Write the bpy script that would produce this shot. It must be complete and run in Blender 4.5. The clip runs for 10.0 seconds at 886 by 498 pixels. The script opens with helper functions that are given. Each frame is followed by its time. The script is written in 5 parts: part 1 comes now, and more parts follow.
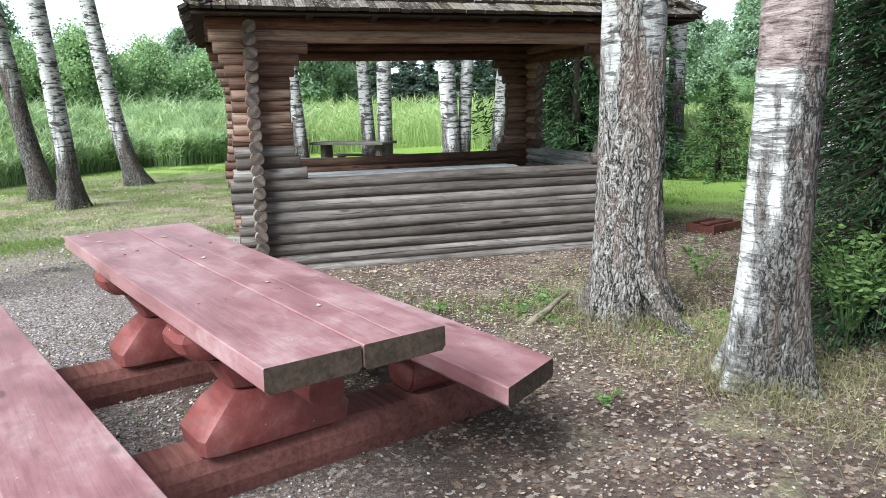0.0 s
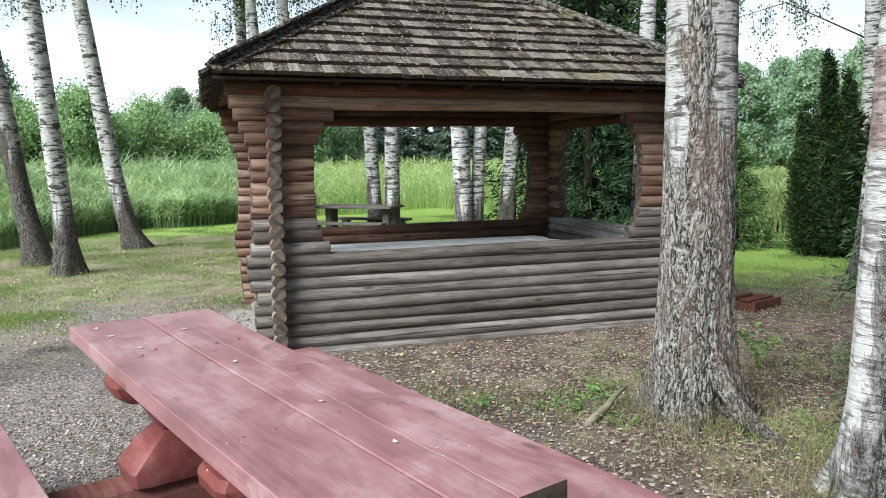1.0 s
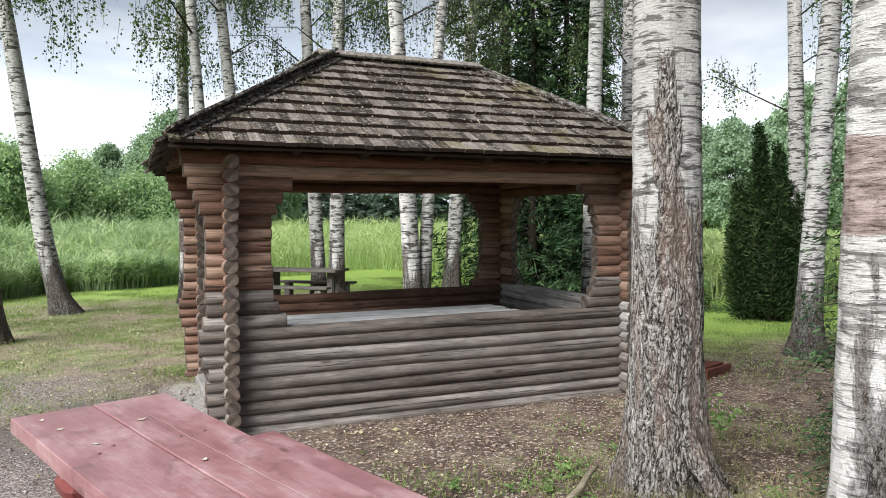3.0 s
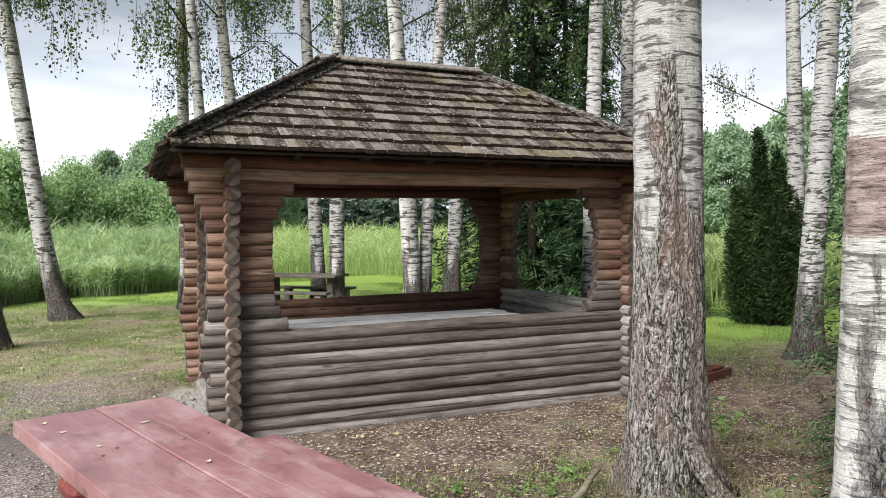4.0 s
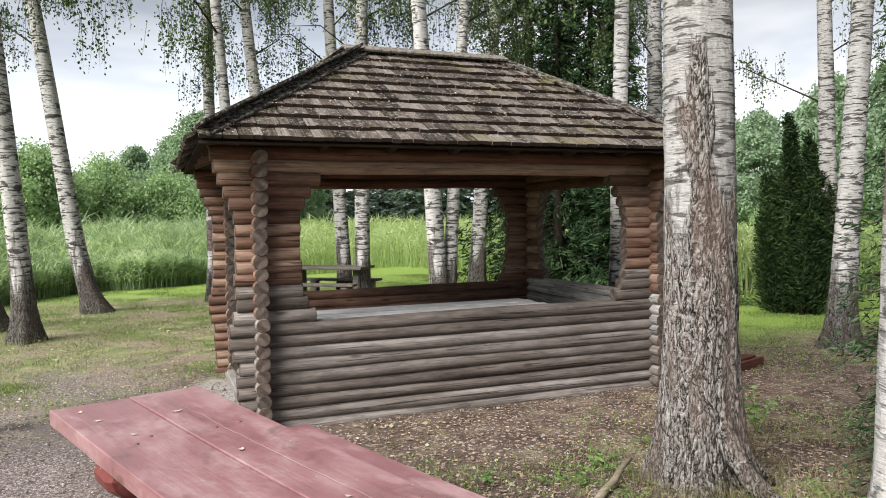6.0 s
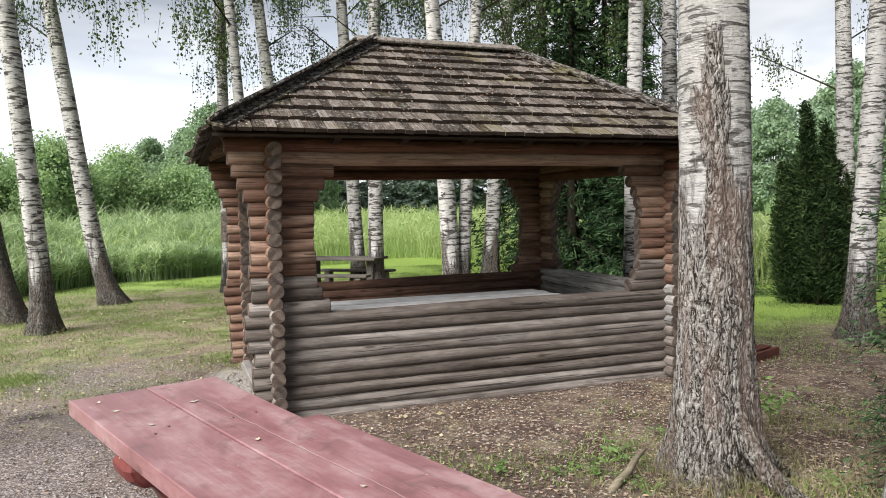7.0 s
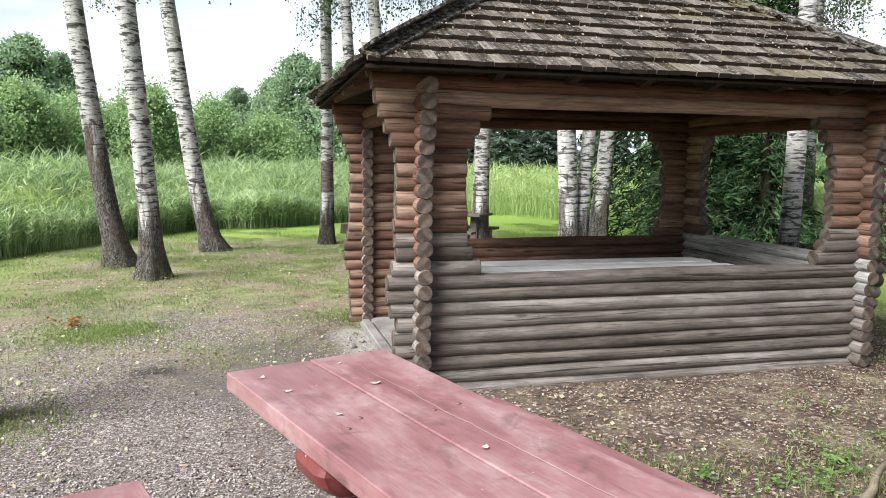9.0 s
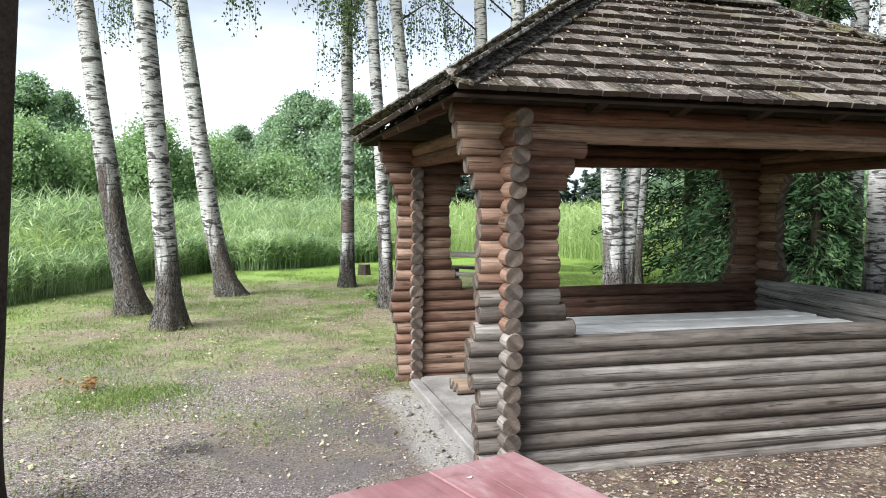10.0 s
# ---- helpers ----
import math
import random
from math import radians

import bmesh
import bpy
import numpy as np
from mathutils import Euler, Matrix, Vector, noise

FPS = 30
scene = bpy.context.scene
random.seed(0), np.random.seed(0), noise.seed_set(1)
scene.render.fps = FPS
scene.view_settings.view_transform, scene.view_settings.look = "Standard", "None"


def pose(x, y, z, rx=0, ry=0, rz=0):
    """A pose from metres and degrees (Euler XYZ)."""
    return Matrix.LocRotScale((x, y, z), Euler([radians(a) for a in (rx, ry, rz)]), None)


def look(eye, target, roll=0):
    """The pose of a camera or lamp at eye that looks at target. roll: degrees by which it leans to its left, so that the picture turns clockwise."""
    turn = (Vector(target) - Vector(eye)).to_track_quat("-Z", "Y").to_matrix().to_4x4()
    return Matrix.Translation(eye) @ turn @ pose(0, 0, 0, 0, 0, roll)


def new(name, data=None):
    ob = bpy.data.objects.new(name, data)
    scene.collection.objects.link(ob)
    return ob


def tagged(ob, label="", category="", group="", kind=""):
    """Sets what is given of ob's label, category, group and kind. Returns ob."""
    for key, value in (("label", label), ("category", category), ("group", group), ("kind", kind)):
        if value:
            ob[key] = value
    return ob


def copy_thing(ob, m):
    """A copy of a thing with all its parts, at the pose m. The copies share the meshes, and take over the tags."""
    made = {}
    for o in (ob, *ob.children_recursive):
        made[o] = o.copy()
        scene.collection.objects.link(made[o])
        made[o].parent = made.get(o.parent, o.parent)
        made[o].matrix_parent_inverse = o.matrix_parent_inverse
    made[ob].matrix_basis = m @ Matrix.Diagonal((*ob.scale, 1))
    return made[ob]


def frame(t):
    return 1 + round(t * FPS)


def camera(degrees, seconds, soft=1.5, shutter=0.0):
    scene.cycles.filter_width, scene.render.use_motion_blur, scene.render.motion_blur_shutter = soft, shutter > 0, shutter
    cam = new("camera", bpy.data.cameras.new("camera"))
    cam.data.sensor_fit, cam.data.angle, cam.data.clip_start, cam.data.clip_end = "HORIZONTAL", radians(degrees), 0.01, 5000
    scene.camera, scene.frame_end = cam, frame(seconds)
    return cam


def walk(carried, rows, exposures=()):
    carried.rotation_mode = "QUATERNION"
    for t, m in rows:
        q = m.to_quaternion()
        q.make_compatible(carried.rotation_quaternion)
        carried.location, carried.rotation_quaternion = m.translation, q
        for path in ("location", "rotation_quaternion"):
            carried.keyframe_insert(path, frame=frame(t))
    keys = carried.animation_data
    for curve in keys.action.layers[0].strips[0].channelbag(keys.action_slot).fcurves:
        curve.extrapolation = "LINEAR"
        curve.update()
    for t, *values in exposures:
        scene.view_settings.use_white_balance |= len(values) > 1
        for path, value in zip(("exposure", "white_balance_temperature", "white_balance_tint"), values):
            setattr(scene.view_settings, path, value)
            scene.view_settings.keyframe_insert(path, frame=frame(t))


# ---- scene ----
cam = camera(62.8, 10.0, 0.95)
PATH = [
    (0, (-0.524, -6.609, 1.469), (0.057, -4.735, 1.08), -1.2),
    (0.5, (-0.649, -6.296, 1.544), (-0.077, -4.405, 1.238), -0.7),
    (1, (-0.7, -6.02, 1.571), (-0.086, -4.131, 1.339), -0.7),
    (1.5, (-0.801, -5.872, 1.659), (-0.113, -4.003, 1.48), -0.4),
    (2, (-0.851, -5.846, 1.675), (-0.108, -3.994, 1.546), -0.3),
    (2.5, (-0.854, -5.844, 1.678), (-0.076, -4.004, 1.583), -0.2),
    (4, (-0.881, -5.842, 1.656), (-0.092, -4.006, 1.599), -0.4),
    (4.5, (-0.883, -5.82, 1.65), (-0.109, -3.977, 1.589), -0.5),
    (5, (-0.884, -5.814, 1.647), (-0.128, -3.964, 1.58), -0.6),
    (5.5, (-0.891, -5.813, 1.635), (-0.15, -3.956, 1.562), -0.8),
    (7, (-0.895, -5.815, 1.64), (-0.203, -3.941, 1.536), -1.2),
    (7.5, (-0.947, -5.773, 1.628), (-0.287, -3.89, 1.497), -1.2),
    (8, (-1.046, -5.635, 1.598), (-0.434, -3.739, 1.431), -1.0),
    (8.5, (-1.102, -5.285, 1.608), (-0.537, -3.377, 1.404), -0.4),
    (9, (-1.285, -4.929, 1.597), (-0.786, -3.004, 1.376), 0.6),
    (9.5, (-1.521, -4.502, 1.644), (-1.018, -2.577, 1.448), 0.8),
    (10, (-1.625, -4.083, 1.648), (-1.122, -2.151, 1.526), 0.4),
]
walk(cam, [(t, look(eye, target, roll)) for t, eye, target, roll in PATH], [(0.0, 1.10, 5750, 3), (0.6, 0.92, 5850, 3), (2.5, 0.78, 6150, 7), (4.0, 0.74, 6400, 9), (7.5, 0.74, 6500, 10), (8.5, 0.92, 6400, 9), (10.0, 1.08, 6050, 6)])

# ---- world, sun ----
SUN_FROM = Vector((-0.80, -0.40, 0.85)).normalized()
world = bpy.data.worlds.new("sky")
scene.world = world
world.use_nodes = True
wn = world.node_tree
wn.nodes.clear()
w_out = wn.nodes.new("ShaderNodeOutputWorld")
w_bg = wn.nodes.new("ShaderNodeBackground")
w_sky = wn.nodes.new("ShaderNodeTexSky")
w_sky.sky_type = "NISHITA"
w_sky.sun_disc = False
w_sky.sun_elevation = math.asin(SUN_FROM.z)
w_sky.sun_rotation = math.atan2(SUN_FROM.x, SUN_FROM.y)
w_tc = wn.nodes.new("ShaderNodeTexCoord")
w_map = wn.nodes.new("ShaderNodeMapping")
w_map.inputs["Scale"].default_value = (1.0, 1.0, 3.2)
w_map.inputs["Location"].default_value = (3.1, 1.7, 0.4)
w_noise = wn.nodes.new("ShaderNodeTexNoise")
w_noise.inputs["Scale"].default_value = 1.7
w_noise.inputs["Detail"].default_value = 6.0
w_ramp = wn.nodes.new("ShaderNodeValToRGB")
w_ramp.color_ramp.elements[0].position = 0.40
w_ramp.color_ramp.elements[0].color = (0.55, 0.55, 0.55, 1)
w_ramp.color_ramp.elements[1].position = 0.58
w_ramp.color_ramp.elements[1].color = (1, 1, 1, 1)
w_cloud = wn.nodes.new("ShaderNodeMix")
w_cloud.data_type = "RGBA"
w_tone = wn.nodes.new("ShaderNodeTexNoise")
w_tone.inputs["Scale"].default_value = 1.1
w_tone.inputs["Detail"].default_value = 5.0
w_tone.inputs["Roughness"].default_value = 0.6
wn.links.new(w_map.outputs["Vector"], w_tone.inputs["Vector"])
w_grey = wn.nodes.new("ShaderNodeValToRGB")
w_grey.color_ramp.elements[0].position = 0.36
w_grey.color_ramp.elements[0].color = (0.36, 0.40, 0.46, 1)
w_grey.color_ramp.elements[1].position = 0.62
w_grey.color_ramp.elements[1].color = (1, 1, 1, 1)
wn.links.new(w_tone.outputs["Fac"], w_grey.inputs["Fac"])
w_bright = wn.nodes.new("ShaderNodeMix")
w_bright.data_type = "RGBA"
w_bright.blend_type = "MULTIPLY"
w_bright.inputs[0].default_value = 1.0
w_bright.inputs[7].default_value = (11.0, 11.0, 11.1, 1)
wn.links.new(w_grey.outputs["Color"], w_bright.inputs[6])
wn.links.new(w_bright.outputs[2], w_cloud.inputs[7])
wn.links.new(w_tc.outputs["Generated"], w_map.inputs["Vector"])
wn.links.new(w_map.outputs["Vector"], w_noise.inputs["Vector"])
wn.links.new(w_noise.outputs["Fac"], w_ramp.inputs["Fac"])
wn.links.new(w_ramp.outputs["Color"], w_cloud.inputs[0])
wn.links.new(w_sky.outputs["Color"], w_cloud.inputs[6])
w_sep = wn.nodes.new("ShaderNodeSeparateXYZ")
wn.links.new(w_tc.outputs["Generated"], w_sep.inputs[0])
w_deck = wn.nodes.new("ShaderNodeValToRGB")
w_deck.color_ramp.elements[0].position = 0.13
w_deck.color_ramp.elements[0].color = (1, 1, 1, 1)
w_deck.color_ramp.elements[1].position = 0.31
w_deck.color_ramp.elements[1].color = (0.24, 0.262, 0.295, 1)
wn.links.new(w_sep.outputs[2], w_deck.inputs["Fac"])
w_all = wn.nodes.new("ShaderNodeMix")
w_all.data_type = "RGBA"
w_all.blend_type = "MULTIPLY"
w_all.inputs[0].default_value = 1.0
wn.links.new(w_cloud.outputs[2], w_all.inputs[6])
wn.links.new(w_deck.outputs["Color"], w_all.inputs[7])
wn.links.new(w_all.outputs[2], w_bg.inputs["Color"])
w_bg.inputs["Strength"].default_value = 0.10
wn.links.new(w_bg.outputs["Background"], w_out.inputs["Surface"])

sun = new("sun", bpy.data.lights.new("sun", "SUN"))
sun.data.energy = 5.5
sun.data.angle = radians(44)
sun.data.color = (1.0, 0.97, 0.94)
sun.matrix_world = look(SUN_FROM * 40, (0, 0, 0))


# ---- material helpers ----
def material(name, rough=0.8, spec=0.3):
    m = bpy.data.materials.new(name)
    m.use_nodes = True
    b = m.node_tree.nodes["Principled BSDF"]
    b.inputs["Roughness"].default_value = rough
    b.inputs["Specular IOR Level"].default_value = spec
    return m, m.node_tree, b


def coords(nt, which="Object", scale=(1, 1, 1), shift=(0, 0, 0)):
    tc = nt.nodes.new("ShaderNodeTexCoord")
    mp = nt.nodes.new("ShaderNodeMapping")
    mp.inputs["Scale"].default_value = scale
    mp.inputs["Location"].default_value = shift
    nt.links.new(tc.outputs[which], mp.inputs["Vector"])
    return mp.outputs["Vector"]


def world_pos(nt, scale=(1, 1, 1)):
    ge = nt.nodes.new("ShaderNodeNewGeometry")
    mp = nt.nodes.new("ShaderNodeMapping")
    mp.inputs["Scale"].default_value = scale
    nt.links.new(ge.outputs["Position"], mp.inputs["Vector"])
    return mp.outputs["Vector"]


def noise_tex(nt, vec, scale, detail=4.0, rough=0.55, distort=0.0):
    n = nt.nodes.new("ShaderNodeTexNoise")
    n.inputs["Scale"].default_value = scale
    n.inputs["Detail"].default_value = detail
    n.inputs["Roughness"].default_value = rough
    n.inputs["Distortion"].default_value = distort
    nt.links.new(vec, n.inputs["Vector"])
    return n.outputs["Fac"]


def voronoi(nt, vec, scale, feature="F1"):
    n = nt.nodes.new("ShaderNodeTexVoronoi")
    n.feature = feature
    n.inputs["Scale"].default_value = scale
    nt.links.new(vec, n.inputs["Vector"])
    return n


def ramp(nt, fac, stops):
    r = nt.nodes.new("ShaderNodeValToRGB")
    e = r.color_ramp.elements
    while len(e) < len(stops):
        e.new(0.5)
    for el, (p, c) in zip(e, stops):
        el.position = p
        el.color = (c, c, c, 1) if isinstance(c, (int, float)) else (*c, 1)
    nt.links.new(fac, r.inputs["Fac"])
    return r.outputs["Color"]


def plug(nt, value, socket):
    if isinstance(value, (int, float)):
        socket.default_value = value
    elif isinstance(value, tuple):
        socket.default_value = (*value, 1)
    else:
        nt.links.new(value, socket)


def mixc(nt, fac, a, b, mode="MIX"):
    n = nt.nodes.new("ShaderNodeMix")
    n.data_type = "RGBA"
    n.blend_type = mode
    plug(nt, fac, n.inputs[0])
    plug(nt, a, n.inputs[6])
    plug(nt, b, n.inputs[7])
    return n.outputs[2]


def calc(nt, op, a, b=0.0, clamp=False):
    n = nt.nodes.new("ShaderNodeMath")
    n.operation = op
    n.use_clamp = clamp
    plug(nt, a, n.inputs[0])
    plug(nt, b, n.inputs[1])
    return n.outputs[0]


def bump(nt, bsdf, height, strength=0.4, dist=0.01):
    n = nt.nodes.new("ShaderNodeBump")
    n.inputs["Strength"].default_value = strength
    n.inputs["Distance"].default_value = dist
    nt.links.new(height, n.inputs["Height"])
    nt.links.new(n.outputs["Normal"], bsdf.inputs["Normal"])


def obj_random(nt):
    return nt.nodes.new("ShaderNodeObjectInfo").outputs["Random"]


def island_random(nt):
    return nt.nodes.new("ShaderNodeNewGeometry").outputs["Random Per Island"]


# ---- materials ----
def log_material(name, stops, crack=1.0):
    """Round log, grain along the log's own x axis."""
    m, nt, b = material(name, 0.75, 0.13)
    rnd = obj_random(nt)
    base = nt.nodes.new("ShaderNodeTexCoord").outputs["Object"]
    off = nt.nodes.new("ShaderNodeVectorMath")
    off.operation = "ADD"
    comb = nt.nodes.new("ShaderNodeCombineXYZ")
    nt.links.new(calc(nt, "MULTIPLY", rnd, 37.0), comb.inputs[0])
    nt.links.new(calc(nt, "MULTIPLY", rnd, 91.0), comb.inputs[1])
    nt.links.new(base, off.inputs[0])
    nt.links.new(comb.outputs[0], off.inputs[1])

    def scaled(s):
        mp = nt.nodes.new("ShaderNodeMapping")
        mp.inputs["Scale"].default_value = s
        nt.links.new(off.outputs[0], mp.inputs["Vector"])
        return mp.outputs["Vector"]
    grain = noise_tex(nt, scaled((1.3, 40, 40)), 1.7, 6, 0.6, 0.9)
    broad = noise_tex(nt, scaled((0.8, 4, 4)), 1.5, 4, 0.6)
    cracks = ramp(nt, noise_tex(nt, scaled((0.45, 24, 24)), 1.5, 4, 0.55, 1.6), [(0.352, 0.0), (0.375, 1.0)])
    stain = ramp(nt, noise_tex(nt, scaled((2.2, 9, 9)), 1.6, 6, 0.68, 0.8), [(0.38, 0.62), (0.52, 1.0), (0.68, 1.2)])
    tone = calc(nt, "ADD", calc(nt, "MULTIPLY", broad, 0.65), calc(nt, "MULTIPLY", rnd, 0.38))
    col = ramp(nt, tone, stops)
    col = mixc(nt, 0.9, col, ramp(nt, grain, [(0.32, 0.55), (0.49, 0.98), (0.66, 1.32)]), "MULTIPLY")
    col = mixc(nt, 0.7, col, stain, "MULTIPLY")
    col = mixc(nt, calc(nt, "MULTIPLY", calc(nt, "SUBTRACT", 1.0, cracks), 0.8 * crack), col, (0.02, 0.016, 0.013))
    knots = voronoi(nt, scaled((2.0, 7, 7)), 1.0)
    col = mixc(nt, ramp(nt, knots.outputs["Distance"], [(0.05, 0.75), (0.14, 0.0)]), col, (0.035, 0.022, 0.016))
    nt.links.new(col, b.inputs["Base Color"])
    bump(nt, b, calc(nt, "ADD", calc(nt, "MULTIPLY", grain, 0.5), calc(nt, "MULTIPLY", cracks, 0.8)), 0.55, 0.008)
    return m


M_LOG_GREY = log_material("weathered_grey_log", [(0.25, (0.068, 0.054, 0.045)), (0.5, (0.145, 0.123, 0.108)), (0.8, (0.285, 0.256, 0.235))])
M_LOG_BROWN = log_material("brown_log", [(0.25, (0.070, 0.040, 0.028)), (0.5, (0.172, 0.098, 0.070)), (0.8, (0.34, 0.235, 0.175))])
# weathered grey log made paler: light from the openings put into its colour
M_LOG_LIT = log_material("lit_silver_grey_log", [(0.25, (0.13, 0.12, 0.112)), (0.5, (0.24, 0.225, 0.212)), (0.8, (0.38, 0.36, 0.34))])
M_LOG_RED = log_material("red_brown_beam", [(0.25, (0.060, 0.025, 0.017)), (0.5, (0.118, 0.054, 0.036)), (0.8, (0.20, 0.11, 0.075))])


def end_grain_material():
    m, nt, b = material("log_end_grain", 0.9, 0.06)
    v = coords(nt, "Object")
    sep = nt.nodes.new("ShaderNodeSeparateXYZ")
    nt.links.new(v, sep.inputs[0])
    r = calc(nt, "SQRT", calc(nt, "ADD", calc(nt, "POWER", sep.outputs[1], 2.0), calc(nt, "POWER", sep.outputs[2], 2.0)))
    wob = noise_tex(nt, v, 30, 3)
    rings = calc(nt, "SINE", calc(nt, "ADD", calc(nt, "MULTIPLY", r, 900.0), calc(nt, "MULTIPLY", wob, 9.0)))
    col = ramp(nt, calc(nt, "ADD", calc(nt, "MULTIPLY", rings, 0.12), noise_tex(nt, v, 12, 5)), [(0.3, (0.048, 0.038, 0.033)), (0.55, (0.115, 0.092, 0.078)), (0.8, (0.235, 0.198, 0.170))])
    col = mixc(nt, 0.5, col, ramp(nt, obj_random(nt), [(0.0, (0.55, 0.55, 0.58)), (1.0, (1.25, 1.12, 1.0))]), "MULTIPLY")
    nt.links.new(col, b.inputs["Base Color"])
    bump(nt, b, rings, 0.25, 0.003)
    return m


M_END = end_grain_material()


def red_paint_material(name, top=False):
    m, nt, b = material(name, 0.62, 0.7 if top else 0.25)
    v = coords(nt, "Object", (1.0, 1.0, 1.0))
    grain = noise_tex(nt, coords(nt, "Object", (1.2, 34, 34)), 2.0, 7, 0.66, 0.5)
    blotch = noise_tex(nt, coords(nt, "Object", (0.7, 1.6, 1.6)), 3.0, 7, 0.62, 0.3)
    fine = noise_tex(nt, v, 26, 6, 0.65)
    if top:
        col = ramp(nt, blotch, [(0.30, (0.165, 0.070, 0.073)), (0.5, (0.240, 0.115, 0.121)), (0.70, (0.32, 0.188, 0.195))])
    else:
        col = ramp(nt, blotch, [(0.30, (0.085, 0.021, 0.019)), (0.5, (0.145, 0.039, 0.035)), (0.72, (0.200, 0.066, 0.060))])
    col = mixc(nt, 0.28, col, ramp(nt, grain, [(0.3, 0.5), (0.52, 1.0), (0.75, 1.35)]), "MULTIPLY")
    wear = calc(nt, "MULTIPLY", ramp(nt, blotch, [(0.47, 0.0), (0.62, 1.0)]), ramp(nt, fine, [(0.42, 0.0), (0.58, 1.0)]))
    col = mixc(nt, calc(nt, "MULTIPLY", wear, 0.30 if top else 0.10), col, (0.36, 0.29, 0.275))
    dark = ramp(nt, noise_tex(nt, v, 5.5, 5, 0.65, 1.0), [(0.56, 0.0), (0.68, 1.0)])
    col = mixc(nt, calc(nt, "MULTIPLY", dark, 0.5), col, (0.105, 0.060, 0.055))
    knots = voronoi(nt, coords(nt, "Object", (2.0, 5.0, 5.0)), 1.0)
    col = mixc(nt, ramp(nt, knots.outputs["Distance"], [(0.06, 0.7), (0.13, 0.0)]), col, (0.085, 0.040, 0.035))
    specks = voronoi(nt, v, 15.0)
    col = mixc(nt, ramp(nt, specks.outputs["Distance"], [(0.035, 0.8), (0.06, 0.0)]), col, (0.50, 0.47, 0.43))
    height = calc(nt, "ADD", grain, calc(nt, "MULTIPLY", fine, 0.5))
    if top:
        sep = nt.nodes.new("ShaderNodeSeparateXYZ")
        nt.links.new(v, sep.inputs[0])
        wob = noise_tex(nt, coords(nt, "Object", (2.0, 0.0, 0.0)), 1.5, 4)
        off = calc(nt, "ABSOLUTE", calc(nt, "SUBTRACT", sep.outputs[1], calc(nt, "ADD", 0.145, calc(nt, "MULTIPLY", calc(nt, "SUBTRACT", wob, 0.5), 0.05))))
        line = ramp(nt, calc(nt, "MULTIPLY", off, 100.0), [(0.12, 1.0), (0.36, 0.0)])
        line = calc(nt, "MULTIPLY", line, ramp(nt, noise_tex(nt, coords(nt, "Object", (1.0, 0.0, 0.0)), 1.3, 2), [(0.40, 0.0), (0.46, 1.0)]))
        col = mixc(nt, calc(nt, "MULTIPLY", line, 0.38), col, (0.45, 0.33, 0.30))
        height = calc(nt, "SUBTRACT", height, line)
    nt.links.new(col, b.inputs["Base Color"])
    nt.links.new(ramp(nt, blotch, [(0.3, 0.30), (0.7, 0.52)]), b.inputs["Roughness"])
    bump(nt, b, height, 0.4, 0.004)
    return m


M_RED_TOP = red_paint_material("worn_red_tabletop_paint", True)
M_RED = red_paint_material("worn_red_paint")


def simple_wood(name, dark, light, rough=0.85, gloss=0.08):
    m, nt, b = material(name, rough, gloss)
    v = coords(nt, "Object", (1.5, 22, 22))
    g = noise_tex(nt, v, 2.0, 6, 0.62, 0.5)
    s = noise_tex(nt, coords(nt, "Object"), 4.0, 5, 0.6)
    col = ramp(nt, calc(nt, "ADD", calc(nt, "MULTIPLY", g, 0.6), calc(nt, "MULTIPLY", s, 0.4)), [(0.32, dark), (0.68, light)])
    nt.links.new(col, b.inputs["Base Color"])
    bump(nt, b, g, 0.4, 0.004)
    return m


M_ENDRED = simple_wood("mossy_plank_end", (0.028, 0.027, 0.016), (0.125, 0.085, 0.068))
M_BOARD = simple_wood("grey_board", (0.22, 0.215, 0.21), (0.68, 0.67, 0.66), 0.5, 0.4)
M_OLDBOARD = simple_wood("old_brown_grey_board", (0.055, 0.049, 0.042), (0.18, 0.162, 0.142))
# roof boards; also colours shingle butts dark as the shadow line of each row
M_DARKBOARD_SHADE = simple_wood("dark_roof_board_and_row_shade", (0.022, 0.016, 0.013), (0.070, 0.050, 0.040))
M_STICK = simple_wood("bare_branch", (0.10, 0.085, 0.06), (0.26, 0.225, 0.165))
M_BRICKRED = simple_wood("faded_red_crate", (0.050, 0.019, 0.014), (0.125, 0.052, 0.038))
M_BASE = simple_wood("dirty_red_base_log", (0.085, 0.032, 0.027), (0.225, 0.100, 0.083))
M_FIRE = simple_wood("split_firewood", (0.10, 0.07, 0.05), (0.28, 0.21, 0.15))


